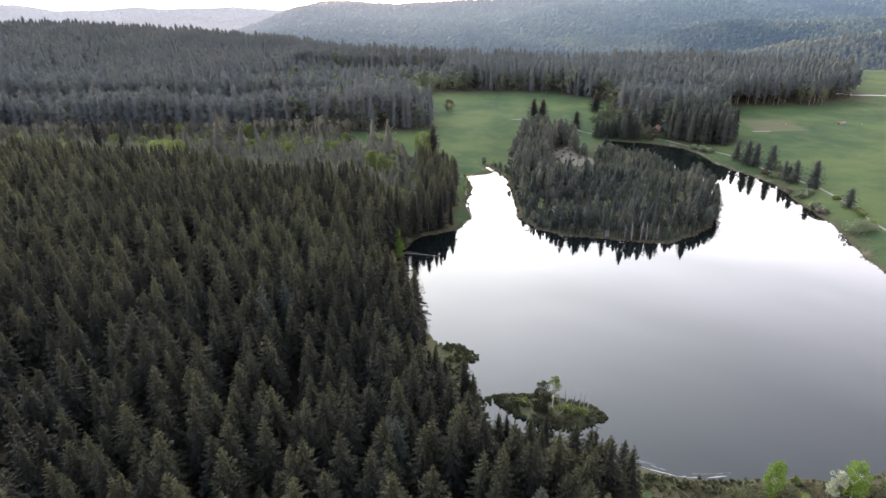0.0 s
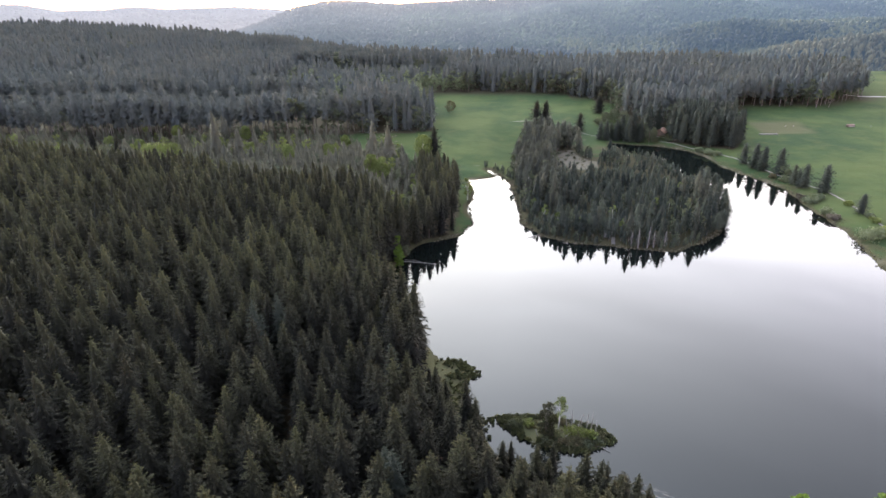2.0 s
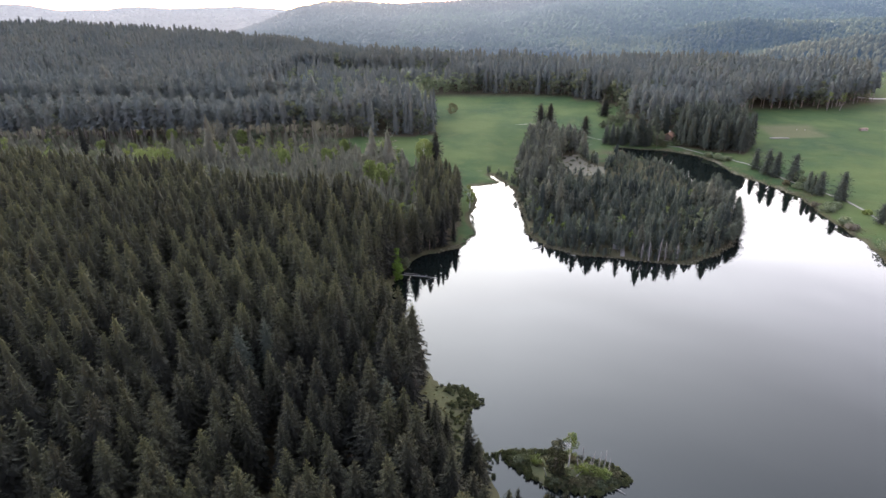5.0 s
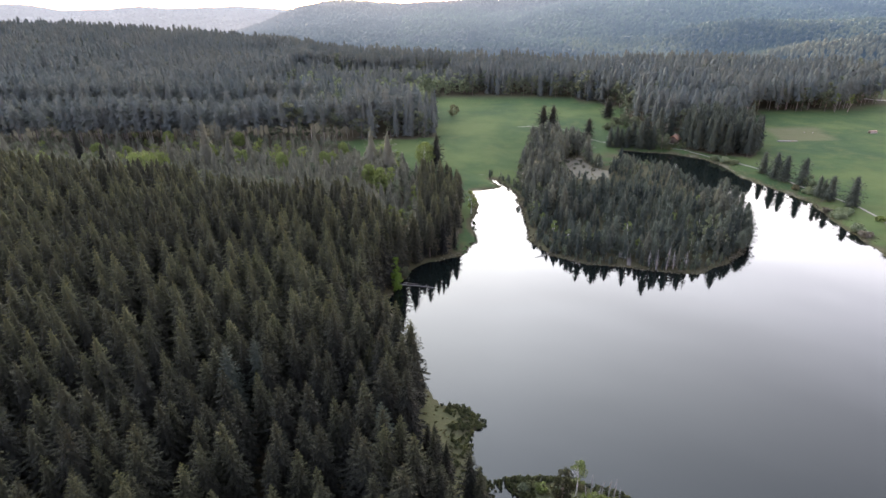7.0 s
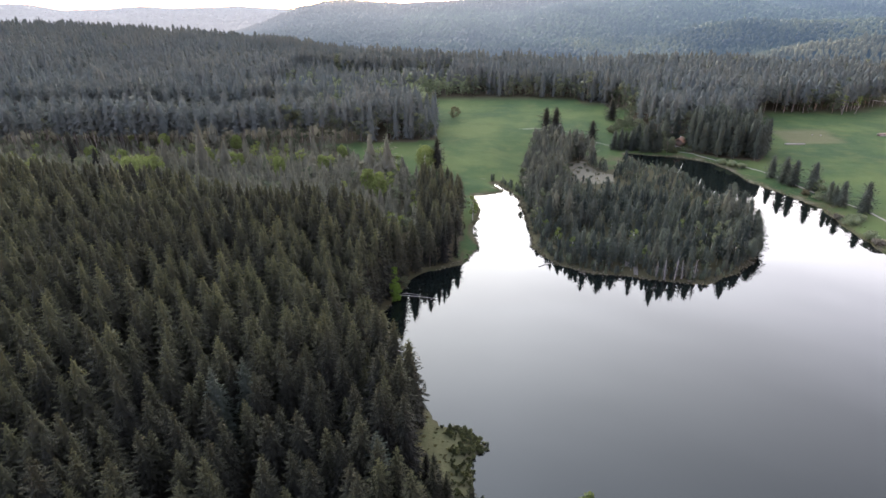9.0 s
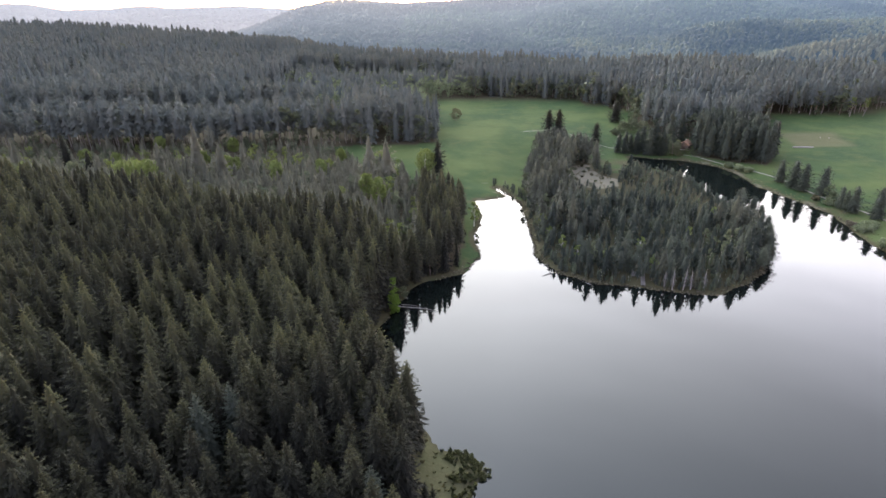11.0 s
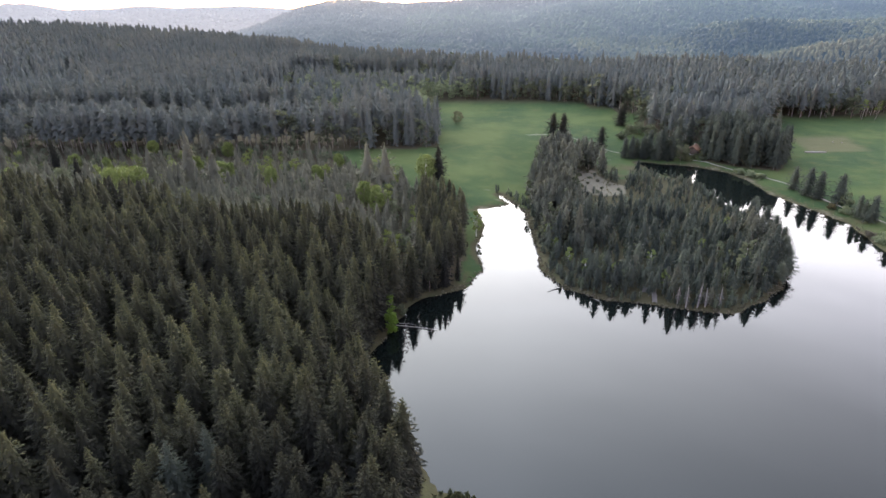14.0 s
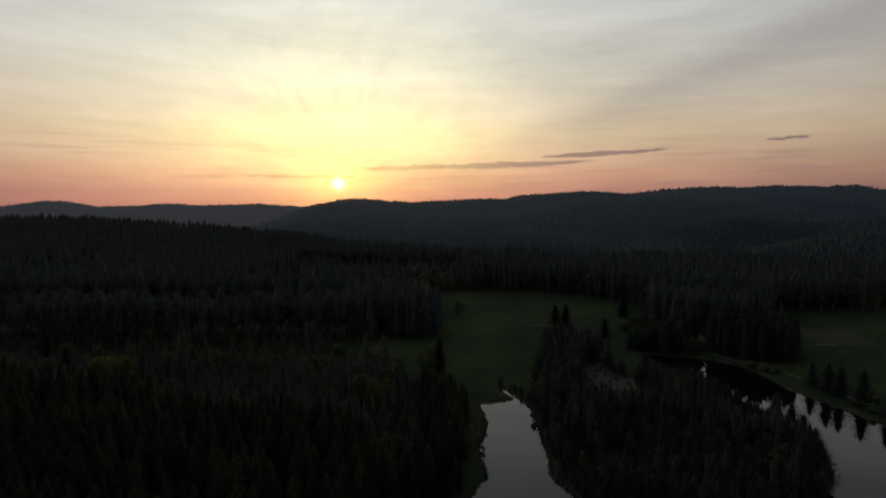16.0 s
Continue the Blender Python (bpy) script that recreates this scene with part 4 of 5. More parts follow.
grey_ = tall + 0.5 * vnoise(px_, py_, 17, 45) + 0.3 * rng.normal(0, 1, len(px_)) > 0.42
for c, mat, lab in (((kind_ < 0.86) & ~grey_, NEEDLES_BLUE, "low dark bog pines crowding the peninsula"), ((kind_ < 0.86) & grey_, NEEDLES_GREY, "taller grey-brown spruces and pines of the peninsula")):
    scatter_into("bog_wood", PINE_BOG, px_[c], py_[c], land(px_[c], py_[c]), ph[c], rng.uniform(0.8, 1.25, c.sum()), np.clip(0.30 + 0.45 * vnoise(px_[c], py_[c], 11, 43) + rng.normal(0, 0.2, c.sum()) + 0.6 * (rng.random(c.sum()) < 0.14), 0, 1),
             [mat, BARK], lab, "woodland", tube([(0, 0, 0), (0, 0, 0.9)], [0.012, 0.004], 4, False))
c = kind_ >= 0.86
LEAFY_BOG = [leaf_crown(r0, 1.0, 0.26, 18, 18, 0.05, 0.12) for _ in range(5)]
scatter_into("birch_scrub", LEAFY_BOG, px_[c], py_[c], land(px_[c], py_[c]), ph[c] * 0.75, rng.uniform(0.7, 1.0, c.sum()), rng.uniform(0.1, 1.0, c.sum()),
             [WILLOW, BIRCH_BARK], "grey-green birches and willows among the bog pines", "woodland", tube([(0, 0, 0), (0, 0, 0.8)], [0.012, 0.004], 4, False))

sx_, sy_ = [], []
for (x0, y0), (x1, y1) in zip(BOG_SHORE, BOG_SHORE[1:]):
    L = math.hypot(x1 - x0, y1 - y0)
    for k in range(int(L / 0.8)):
        f, w = (k + rng.random()) / int(L / 0.8), rng.uniform(1.6, 5.6)
        sx_.append(x0 + (x1 - x0) * f + (y1 - y0) / L * w)
        sy_.append(y0 + (y1 - y0) * f - (x1 - x0) / L * w)
sx_, sy_ = np.array(sx_), np.array(sy_)
ok = (dry(sx_, sy_) > 0.15) & (sy_ < 350) & (np.hypot(sx_ - 66, sy_ - 213) > 5)
sx_, sy_ = sx_[ok], sy_[ok]
SCRUB = [plume(r0, 1.0, r0.uniform(0.24, 0.36), 5, 5, 2, 0.0, 0.06, 0.5, 0.6, 3, 4, 0.1, 0.6) for _ in range(6)]
sh_ = rng.uniform(1.4, 4.6, len(sx_)) * (0.7 + 0.3 * smooth(0, 4, dry(sx_, sy_)))
half = rng.random(len(sx_)) < 0.7
for c, style, mat, lab in ((half, SCRUB, NEEDLES_BLUE, "stunted bog pines leaning over the peninsula's shore"), (~half, SCRUB, WILLOW, "low willow scrub along the peninsula's shore")):
    scatter_into("shore_scrub", style, sx_[c], sy_[c], land(sx_[c], sy_[c]), sh_[c], rng.uniform(0.9, 1.6, c.sum()), rng.uniform(0, 0.8, c.sum()),
                 [mat, BARK], lab, "scrub", tube([(0, 0, 0), (0, 0, 0.8)], [0.014, 0.004], 4, False))

# woods of the hills across the valley
CONE = [star_crown(r0, 1.0, r0.uniform(0.16, 0.22), 2, 4, clear=0.0) for _ in range(6)]
DOME = []
for _ in range(6):
    v_, t_ = [(0, 0, 1)], []
    for rr, zz in ((0.26, 0.82), (0.36, 0.30)):
        v_ += [(rr * r0.uniform(0.75, 1.25) * math.cos(q * 1.2566 + zz), rr * r0.uniform(0.75, 1.25) * math.sin(q * 1.2566 + zz), zz * r0.uniform(0.85, 1.1)) for q in range(5)]
    for q in range(5):
        p_ = (q + 1) % 5
        t_ += [(0, 1 + q, 1 + p_), (1 + q, 6 + q, 6 + p_), (1 + q, 6 + p_, 1 + p_)]
    DOME.append((np.array(v_), np.array(t_), np.zeros(11)))
SPIKE = [star_crown(r0, 1.0, r0.uniform(0.16, 0.24), 1, 4, clear=0.0) for _ in range(6)]
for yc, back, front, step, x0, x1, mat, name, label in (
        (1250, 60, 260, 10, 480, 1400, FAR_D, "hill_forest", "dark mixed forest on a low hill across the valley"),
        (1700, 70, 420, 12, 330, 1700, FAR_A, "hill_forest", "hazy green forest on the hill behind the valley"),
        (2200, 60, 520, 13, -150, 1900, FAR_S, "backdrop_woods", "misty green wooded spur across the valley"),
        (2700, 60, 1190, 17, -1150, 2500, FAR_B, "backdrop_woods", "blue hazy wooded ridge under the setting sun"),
        (4300, 60, 1700, 26, -4200, -700, FAR_C, "backdrop_woods", "wooded hills in pale blue haze on the horizon")):
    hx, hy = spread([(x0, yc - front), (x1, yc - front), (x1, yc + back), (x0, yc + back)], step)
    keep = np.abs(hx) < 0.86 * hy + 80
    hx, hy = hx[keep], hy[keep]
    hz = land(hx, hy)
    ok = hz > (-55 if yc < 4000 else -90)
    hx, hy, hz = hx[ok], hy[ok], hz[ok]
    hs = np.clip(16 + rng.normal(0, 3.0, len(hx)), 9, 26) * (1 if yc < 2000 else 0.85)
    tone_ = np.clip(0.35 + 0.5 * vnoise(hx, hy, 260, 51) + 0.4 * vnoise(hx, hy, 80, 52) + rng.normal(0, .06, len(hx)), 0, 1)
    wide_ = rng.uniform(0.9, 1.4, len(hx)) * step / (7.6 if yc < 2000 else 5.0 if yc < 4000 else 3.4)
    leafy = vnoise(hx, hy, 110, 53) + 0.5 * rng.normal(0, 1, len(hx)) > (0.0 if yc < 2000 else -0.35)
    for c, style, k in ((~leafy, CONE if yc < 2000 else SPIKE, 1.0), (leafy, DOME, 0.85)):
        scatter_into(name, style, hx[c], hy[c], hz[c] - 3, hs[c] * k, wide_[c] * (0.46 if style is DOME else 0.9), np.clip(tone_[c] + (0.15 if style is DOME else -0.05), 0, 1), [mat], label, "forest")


# ---------------------------------------------------------------- single trees, shrubs and small things
r1 = np.random.default_rng(23)


def on(x, y, turn=0.0, dz=-0.05):
    return pose(x, y, float(land(np.array([x]), np.array([y]))[0]) + dz, 0, 0, turn)


def lone_spruce(x, y, h, wide, label, group="", tone=0.3, mat=None, clear=0.04):
    t = thing("spruce", label, "spruce tree", on(x, y, r1.uniform(0, 360)), group)
    part("trunk", tube([(0, 0, -0.3), (0, 0, h * 0.5), (0, 0, h * 0.97)], [0.022 * h * 0.5, 0.007 * h, 0.02], 6), BARK, t, "grey-brown bark")
    part("crown", plume(r1, h, wide * 1.55, 18, 8, 6, clear, 0.015, 0.36, 0.66, 9, 6), mat or NEEDLES, t, tone=tone)
    return t


def broadleaf(name, x, y, h, rad, mat, label, category, group="", bark=None, low=0.25, clumps=26, leaves=30, size=0.32, tone=0.5, dz=-0.05):
    t = thing(name, label, category, on(x, y, r1.uniform(0, 360), dz), group)
    bend = [(0, 0, -0.3), (0.04 * h * r1.normal(), 0.03 * h * r1.normal(), h * 0.4), (0.03 * h * r1.normal(), 0.03 * h * r1.normal(), h * 0.85)]
    part("trunk", tube(bend, [0.018 * h, 0.011 * h, 0.004 * h], 7), bark or BARK, t)
    for k in range(5):
        a, z = r1.uniform(0, 6.28), h * r1.uniform(0.22, 0.6)
        part("limb", tube([(0, 0, z), (rad * 0.4 * math.cos(a), rad * 0.4 * math.sin(a), z + h * 0.12), (rad * 0.75 * math.cos(a), rad * 0.75 * math.sin(a), z + h * 0.2)],
                          [0.008 * h, 0.005 * h, 0.002 * h], 5), bark or BARK, t)
    part("crown", leaf_crown(r1, h, rad, clumps, leaves, size, low), mat, t, tone=tone)
    return t


def bush(x, y, h, rad, mat, label, group="", tone=0.5, clumps=14, leaves=26, size=0.22):
    t = thing("shrub", label, "shrub", on(x, y, r1.uniform(0, 360)), group)
    for k in range(4):
        a = r1.uniform(0, 6.28)
        part("stem", tube([(0, 0, -0.1), (rad * 0.3 * math.cos(a), rad * 0.3 * math.sin(a), h * 0.4), (rad * 0.6 * math.cos(a), rad * 0.6 * math.sin(a), h * 0.8)],
                          [0.05, 0.035, 0.012], 5), BARK, t)
    part("foliage", leaf_crown(r1, h, rad, clumps, leaves, size, 0.12), mat, t, tone=tone)
    return t


def snag(x, y, h, label, lean=4.0, twigs=7, grey=True, group=""):
    """A dead standing stem with bare twigs."""
    b = on(x, y, r1.uniform(0, 360))
    t = thing("dead_tree", label, "dead tree", b @ pose(0, 0, 0, r1.normal(0, lean), r1.normal(0, lean), 0), group)
    part("trunk", tube([(0, 0, -0.3), (0.05, 0, h * 0.5), (0, 0.05, h)], [0.016 * h + 0.10, 0.01 * h + 0.07, 0.04], 6), DEADWOOD, t)
    for k in range(twigs):
        a, z = r1.uniform(0, 6.28), h * r1.uniform(0.3, 0.95)
        L = h * r1.uniform(0.08, 0.2) * (1.25 - z / h)
        part("branch", tube([(0, 0, z), (L * 0.6 * math.cos(a), L * 0.6 * math.sin(a), z + L * 0.12), (L * math.cos(a), L * math.sin(a), z)], [0.035, 0.025, 0.008], 4), DEADWOOD, t)
    return t


# row of spruces along the lake path
for x, y, h, w in ((171.7, 323.4, 12.5, 3.0), (173.1, 314, 14.5, 3.6), (175, 308.5, 14.5, 3.2), (179.6, 300.8, 15, 3.6), (180.4, 279.1, 12.5, 3.3), (184, 269.2, 14.5, 3.6), (182.1, 239.5, 9.5, 2.6)):
    lone_spruce(x, y, h, w, "single dark spruce standing in grass beside the lake path", "spruces along the lake path", r1.uniform(0.2, 0.6), NEEDLES_BLUE)
for x, y, h in ((178.0, 284.5, 11), (179.2, 282.4, 9.5)):
    lone_spruce(x, y, h, 2.1, "thin olive young spruce standing beside the lake path", "young spruces by the path", 0.9, NEEDLES_BLUE)
# spruces out in the meadow
for x, y, h, w, lab in ((66.3, 413, 21.5, 4.6, "tall dark spruce of a pair at the meadow's edge"), (73.2, 415, 21, 4.5, "tall dark spruce of a pair at the meadow's edge"),
                        (98, 413, 13, 3.5, "single dark spruce in the open meadow"), (125, 466, 17, 5.0, "broad dark spruce at the back of the meadow"),
                        (-5.2, 336, 19.5, 3.9, "lone ragged dark spruce behind the forest edge")):
    lone_spruce(x, y, h, w, lab, "", 0.15)
for x, y, h in ((107, 391, 13), (110.5, 389, 14.5), (114, 391, 12.5), (117, 388, 14), (124, 384, 18), (127.5, 386, 20.5), (119, 394, 13), (132, 384, 16.5), (122, 392, 17)):
    lone_spruce(x, y, h, 0.23 * h, "dark spruce crowded into a small clump by the channel", "spruces by the channel", r1.uniform(0.05, 0.5), NEEDLES_BLUE)
for x, y, h, w in ((136, 391, 11, 4.0), (137.5, 381.5, 11, 3.6), (140.5, 383.5, 8.5, 2.8), (129, 438, 9, 4.5), (122, 436, 7, 3.8), (135, 432, 8, 4.0), (115, 428, 5, 3.2)):
    broadleaf("willow", x, y, h, w, WILLOW, "rounded grey-green willow beside the hut meadow", "willow tree", "willows by the hut", low=0.12, clumps=40, leaves=34, size=0.42, tone=r1.uniform(.3, .9))
# fresh broadleaf trees in the young stand
for x, y, h, w in FRESH:
    broadleaf("beech", x, y, h * 1.14, w * 1.2, LEAVES, "rounded beech in bright yellow-green spring leaf among young spruces", "beech tree", "fresh broadleaf trees", low=0.25,
              clumps=80, leaves=40, size=0.40, tone=r1.uniform(0.1, 0.7))
broadleaf("willow", -179.5, 303, 15, 4.4, WILLOW, "grey-green willow standing among young spruces", "willow tree", low=0.3, clumps=60, leaves=34, size=0.42, tone=0.9)
for x, y, h in ((-214, 349, 19), (-179, 314, 18)):
    lone_spruce(x, y, h, 3.0, "tall dark spruce rising out of the young stand", "overstorey spruces", 0.1)
broadleaf("birch", -11.5, 334, 14.5, 5.2, BEECH, "pale green birch next to a dark spruce", "birch tree", bark=BIRCH_BARK, tone=0.4, clumps=90, leaves=34, size=0.42, low=0.1)
broadleaf("birch", 11.5, 266, 11, 2.2, LEAVES, "pale green birch at the forest corner by the inlet", "birch tree", bark=BIRCH_BARK, tone=0.3)
for x, y, h, w in ((-16.4, 193.2, 8, 2.0), (-17.4, 198.2, 10, 2.2), (-19.6, 205.5, 10, 2.0)):
    broadleaf("alder", x, y, h, w, FRESH_LEAVES, "bright green alder leaning over the cove", "alder tree", "alders of the cove", low=0.06, tone=0.1, size=0.26, clumps=50, leaves=40)
broadleaf("alder", -14, 203, 4, 1.5, WILLOW, "small grey-green alder at the cove's edge", "alder tree", low=0.1, tone=0.7, size=0.24)
broadleaf("birch", 306, 478, 15, 2.6, LEAVES, "slender birch with a pale trunk at the forest edge", "birch tree", bark=OLD_BARK, low=0.45, tone=0.1, clumps=22)
broadleaf("birch", 316, 478, 15, 2.8, LEAVES, "slender birch with a pale trunk at the forest edge", "birch tree", bark=OLD_BARK, low=0.45, tone=0.1, clumps=22)
broadleaf("willow", 6, 474, 9, 4.2, HEATH, "bare brownish willow bush in the meadow", "willow tree", low=0.1, clumps=30, leaves=34, size=0.42)
# shrubs of the east bank
for x, y, h, rad, mat in ((168, 212.5, 3.6, 4.2, WILLOW), (172.5, 214, 2.8, 3.2, WILLOW), (171.5, 258, 2.0, 2.6, WILLOW), (175, 260.5, 2.0, 2.6, WILLOW), (178, 262, 1.6, 2.0, WILLOW), (169.3, 242, 2.4, 2.3, WILLOW),
                          (170.6, 265, 1.8, 1.6, REED), (168.3, 236, 1.8, 2.0, REED), (181.5, 298.5, 5.0, 2.6, WILLOW), (180.5, 228.6, 1.8, 1.6, LEAVES), (178.5, 219, 1.6, 1.5, LEAVES), (184, 250, 1.6, 1.5, LEAVES),
                          (177, 290, 2.2, 2.2, WILLOW), (174, 296, 1.8, 1.6, HEATH), (163, 349, 2.4, 2.6, WILLOW), (166, 344, 2.0, 2.2, WILLOW), (160, 355, 2.2, 2.4, WILLOW), (182, 234, 1.5, 1.5, WILLOW)):
    bush(x, y, h * 1.15, rad * 1.3, PALE_WILLOW if mat is WILLOW else mat, {WILLOW: "rounded grey-green willow shrub on the lake bank", LEAVES: "fresh green shrub on the lake bank",
                             REED: "dry straw-coloured shrub on the lake bank", HEATH: "bare brownish shrub on the lake bank"}[mat], "bank shrubs", r1.uniform(.4, 1.0), 26, 54, 0.34)
for x, y, h, rad, mat in ((143, 386, 3.2, 2.8, WILLOW), (147, 384, 3.0, 2.6, SEDGE), (152, 386, 3.4, 2.8, SEDGE), (156, 384, 3.0, 3.0, WILLOW), (141, 380, 2.6, 2.4, SEDGE), (150, 380, 2.4, 2.6, WILLOW)):
    bush(x, y, h, rad, mat, "dark green shrub in front of the hut" if mat is SEDGE else "grey-green willow shrub in front of the hut", "shrubs by the hut", r1.uniform(.2, .8), 16, 30, 0.3)
for x, y, h, w in ((156.5, 390, 18, 3.6), (139, 395, 17, 3.6), (158, 397, 21, 4.0), (131, 384, 12, 3.0), (143, 404, 22, 4.2), (150.5, 405, 22, 4.2)):
    lone_spruce(x, y, h, w, "dark spruce standing close beside the hut", "spruces by the hut", r1.uniform(.1, .5), NEEDLES_BLUE)
# bright shrubs on the near beach
for x, y, h, w, mat, lab in ((62, 79.5, 8.8, 1.8, FRESH_LEAVES, "slender bright green birch sapling on the near beach"), (77, 79.0, 9.0, 2.1, FRESH_LEAVES, "bright green young birch on the near beach"),
                             (85.5, 79.5, 6.5, 1.9, FRESH_LEAVES, "bright green young birch on the near beach")):
    broadleaf("birch", x, y, h, w, mat, lab, "birch tree", "young birches on the beach", BIRCH_BARK, low=0.1, clumps=64, leaves=80, size=0.16, tone=0.4)
broadleaf("hawthorn", 73.5, 79.3, 6.6, 1.6, BLOSSOM, "white-flowering hawthorn beside a young birch", "hawthorn", low=0.1, clumps=44, leaves=70, size=0.14, tone=0.3)
for x, y, h, rad, mat in ((58, 78.6, 3.2, 2.6, SEDGE), (54, 78.2, 2.8, 2.4, SEDGE), (65, 79, 2.4, 2.2, SEDGE), (55, 79.5, 1.6, 1.8, HEATH), (69, 83, 1.7, 0.9, LEAVES), (81, 79.5, 2.2, 1.6, SEDGE), (67.5, 78.2, 1.6, 1.8, LEAVES), (36.5, 79, 2.2, 1.0, LEAVES), (71, 80, 1.4, 1.8, HEATH)):
    bush(x, y, h, rad, mat, {SEDGE: "low dark green bush on the near beach", HEATH: "low brownish bush on the near beach", LEAVES: "fresh green bush on the near beach"}[mat],
         "beach bushes", r1.uniform(.3, .9), 26, 64, 0.15)
for k in range(26):
    x, y = r1.uniform(40, 92), r1.uniform(77.5, 82.5)
    bush(x, y, r1.uniform(0.7, 1.5), r1.uniform(0.7, 1.4), HEATH if k % 3 else SEDGE, "low brownish scrub on the near beach" if k % 3 else "low dark green scrub on the near beach", "beach scrub", r1.uniform(.2, .9), 14, 40, 0.14)
# low scrub scattered over the glade
for x, y in ((69, 331), (73, 338), (78, 328), (83, 334), (76, 347), (80, 352), (72, 353), (86, 327), (74, 322), (79, 341), (77, 358)):
    bush(x, y, r1.uniform(0.9, 2.2), r1.uniform(0.8, 1.6), HEATH if x % 2 else WILLOW, "low brownish scrub on the pale glade" if x % 2 else "low grey-green scrub on the pale glade", "glade scrub", r1.uniform(.2, .7), 14, 26, 0.2)
# bright saplings on the peninsula
for x, y, h in ((39.4, 259, 9), (40.5, 249, 7), (43.7, 237.5, 7.5), (48, 230, 6.5), (113, 266.5, 8), (94, 244, 8), (72, 233.5, 8.5), (118.5, 243, 7), (72.5, 220, 7), (58, 228, 6), (104, 232, 7)):
    broadleaf("birch", x, y, h, 1.5, LEAVES, "small bright green birch among bog pines", "birch tree", "bright birches on the peninsula", BIRCH_BARK, low=0.3, clumps=22, leaves=30, size=0.26, tone=0.3)
for x, y, h in ((75, 207.5, 8), (78.5, 207.3, 8.5), (81, 207.5, 7.0), (85, 207, 7.5), (73, 209.5, 6)):
    t = snag(x, y, h, "silver-grey dead spruce at the peninsula's edge", 2.0, 8, group="silver dead spruces")
    tagged(part("twigs", spruce_crown(r1, h * 0.95, 0.9, 12, 5, clear=0.2, detail=1, ragged=0.5), DEAD, t, tone=r1.uniform(.3, 1)), kind="stuff")
# broad-crowned pines leaning out over the water
for x, y, h in ((124, 243, 10), (127, 250, 11), (121, 236, 9.5), (130, 262, 11), (133, 274, 10.5), (117, 228, 9), (112, 223, 8.5), (134, 286, 11)):
    lone_spruce(x, y, h, 2.6, "loose grey-green pine at the water's edge", "shore pines of the peninsula", r1.uniform(.3, .9), NEEDLES_BLUE, 0.25)

# islet with its trees, snags and fallen wood
broadleaf("alder", 22.3, 104.6, 9.0, 1.9, NEEDLES, "dark dense alder on the islet", "alder tree", low=0.05, clumps=60, leaves=60, size=0.18, tone=0.05)
broadleaf("birch", 25.4, 107.0, 8.8, 1.6, BEECH, "pale green birch on the islet", "birch tree", bark=BIRCH_BARK, low=0.22, clumps=30, leaves=44, size=0.17, tone=0.3)
for x, y, h in ((28.3, 107.3, 5.0), (29.4, 106.2, 3.4), (30.3, 106.8, 4.2), (31.6, 106.5, 4.6), (32.4, 106.0, 5.0), (33.2, 105.0, 3.6), (27.1, 106.0, 3.8), (23.6, 106.4, 4.6), (20.4, 104.4, 2.2)):
    snag(x, y, h, "thin grey dead stem on the islet", 5.0, 4, group="dead stems on the islet")
for x, y, h, rad, mat in ((27.8, 105.3, 1.7, 1.6, BEECH), (30.0, 104.6, 1.6, 1.5, BEECH), (31.8, 103.8, 1.8, 1.4, LEAVES), (24.2, 104.0, 1.4, 1.6, SEDGE), (25.6, 102.6, 1.1, 1.6, HEATH), (21.5, 103.0, 0.9, 1.3, WILLOW), (33.2, 102.6, 0.8, 1.2, WILLOW), (26.5, 108.4, 0.9, 1.2, HEATH), (15.5, 108.6, 0.8, 1.3, WILLOW), (30.8, 101.6, 0.8, 1.2, WILLOW),
                          (28.6, 102.4, 1.1, 1.5, HEATH), (19.0, 108.0, 1.4, 1.5, BEECH), (17.0, 109.0, 1.1, 1.2, SEDGE), (22.4, 107.6, 1.3, 1.4, WILLOW), (34.0, 104.2, 1.1, 1.2, HEATH)):
    bush(x, y, h, rad, mat, {LEAVES: "fresh green shrub on the islet", BEECH: "olive green shrub on the islet", SEDGE: "dark green shrub on the islet", HEATH: "brownish low scrub on the islet", WILLOW: "grey-green willow shrub on the islet"}[mat],
         "islet shrubs", r1.uniform(.2, .8), 20, 44, 0.17)


def fallen(x0, y0, x1, y1, rad, label, z=0.12, branches=0):
    t = thing("fallen_log", label, "log", pose(0, 0, 0))
    a, b_ = Vector((x0, y0, z)), Vector((x1, y1, z * 0.6))
    mid_ = (a + b_) / 2 + Vector((0.1, 0.15, 0.03))
    part("stem", tube([a, mid_, b_], [rad, rad * 0.8, rad * 0.35], 7), DEADWOOD, t)
    d = b_ - a
    for k in range(branches):
        p = a + d * r1.uniform(0.3, 0.9)
        w = d.length * 0.12
        part("branch", tube([p, p + Vector((r1.normal() * w, r1.normal() * w, 0.1 + abs(r1.normal()) * 0.2))], [rad * 0.3, 0.01], 4), DEADWOOD, t)
    return t


fallen(-15.5, 197.2, -2.5, 194.4, 0.15, "pale fallen trunk lying in the still cove", 0.16, 4)
fallen(-14.5, 198.4, -9.0, 197.4, 0.09, "thin fallen trunk lying in the still cove", 0.1, 2)
fallen(32.6, 101.6, 35.2, 99.8, 0.09, "bleached log sticking out of the islet into the water", 0.25)
fallen(26.2, 103.4, 28.6, 105.8, 0.08, "bleached fallen stem among the islet's shrubs", 1.2)
fallen(24.0, 106.5, 26.3, 105.4, 0.07, "bleached fallen stem among the islet's shrubs", 1.0)
fallen(37.5, 221.0, 33.4, 218.5, 0.15, "grey log lying in the shallows by the peninsula", 0.15, 1)
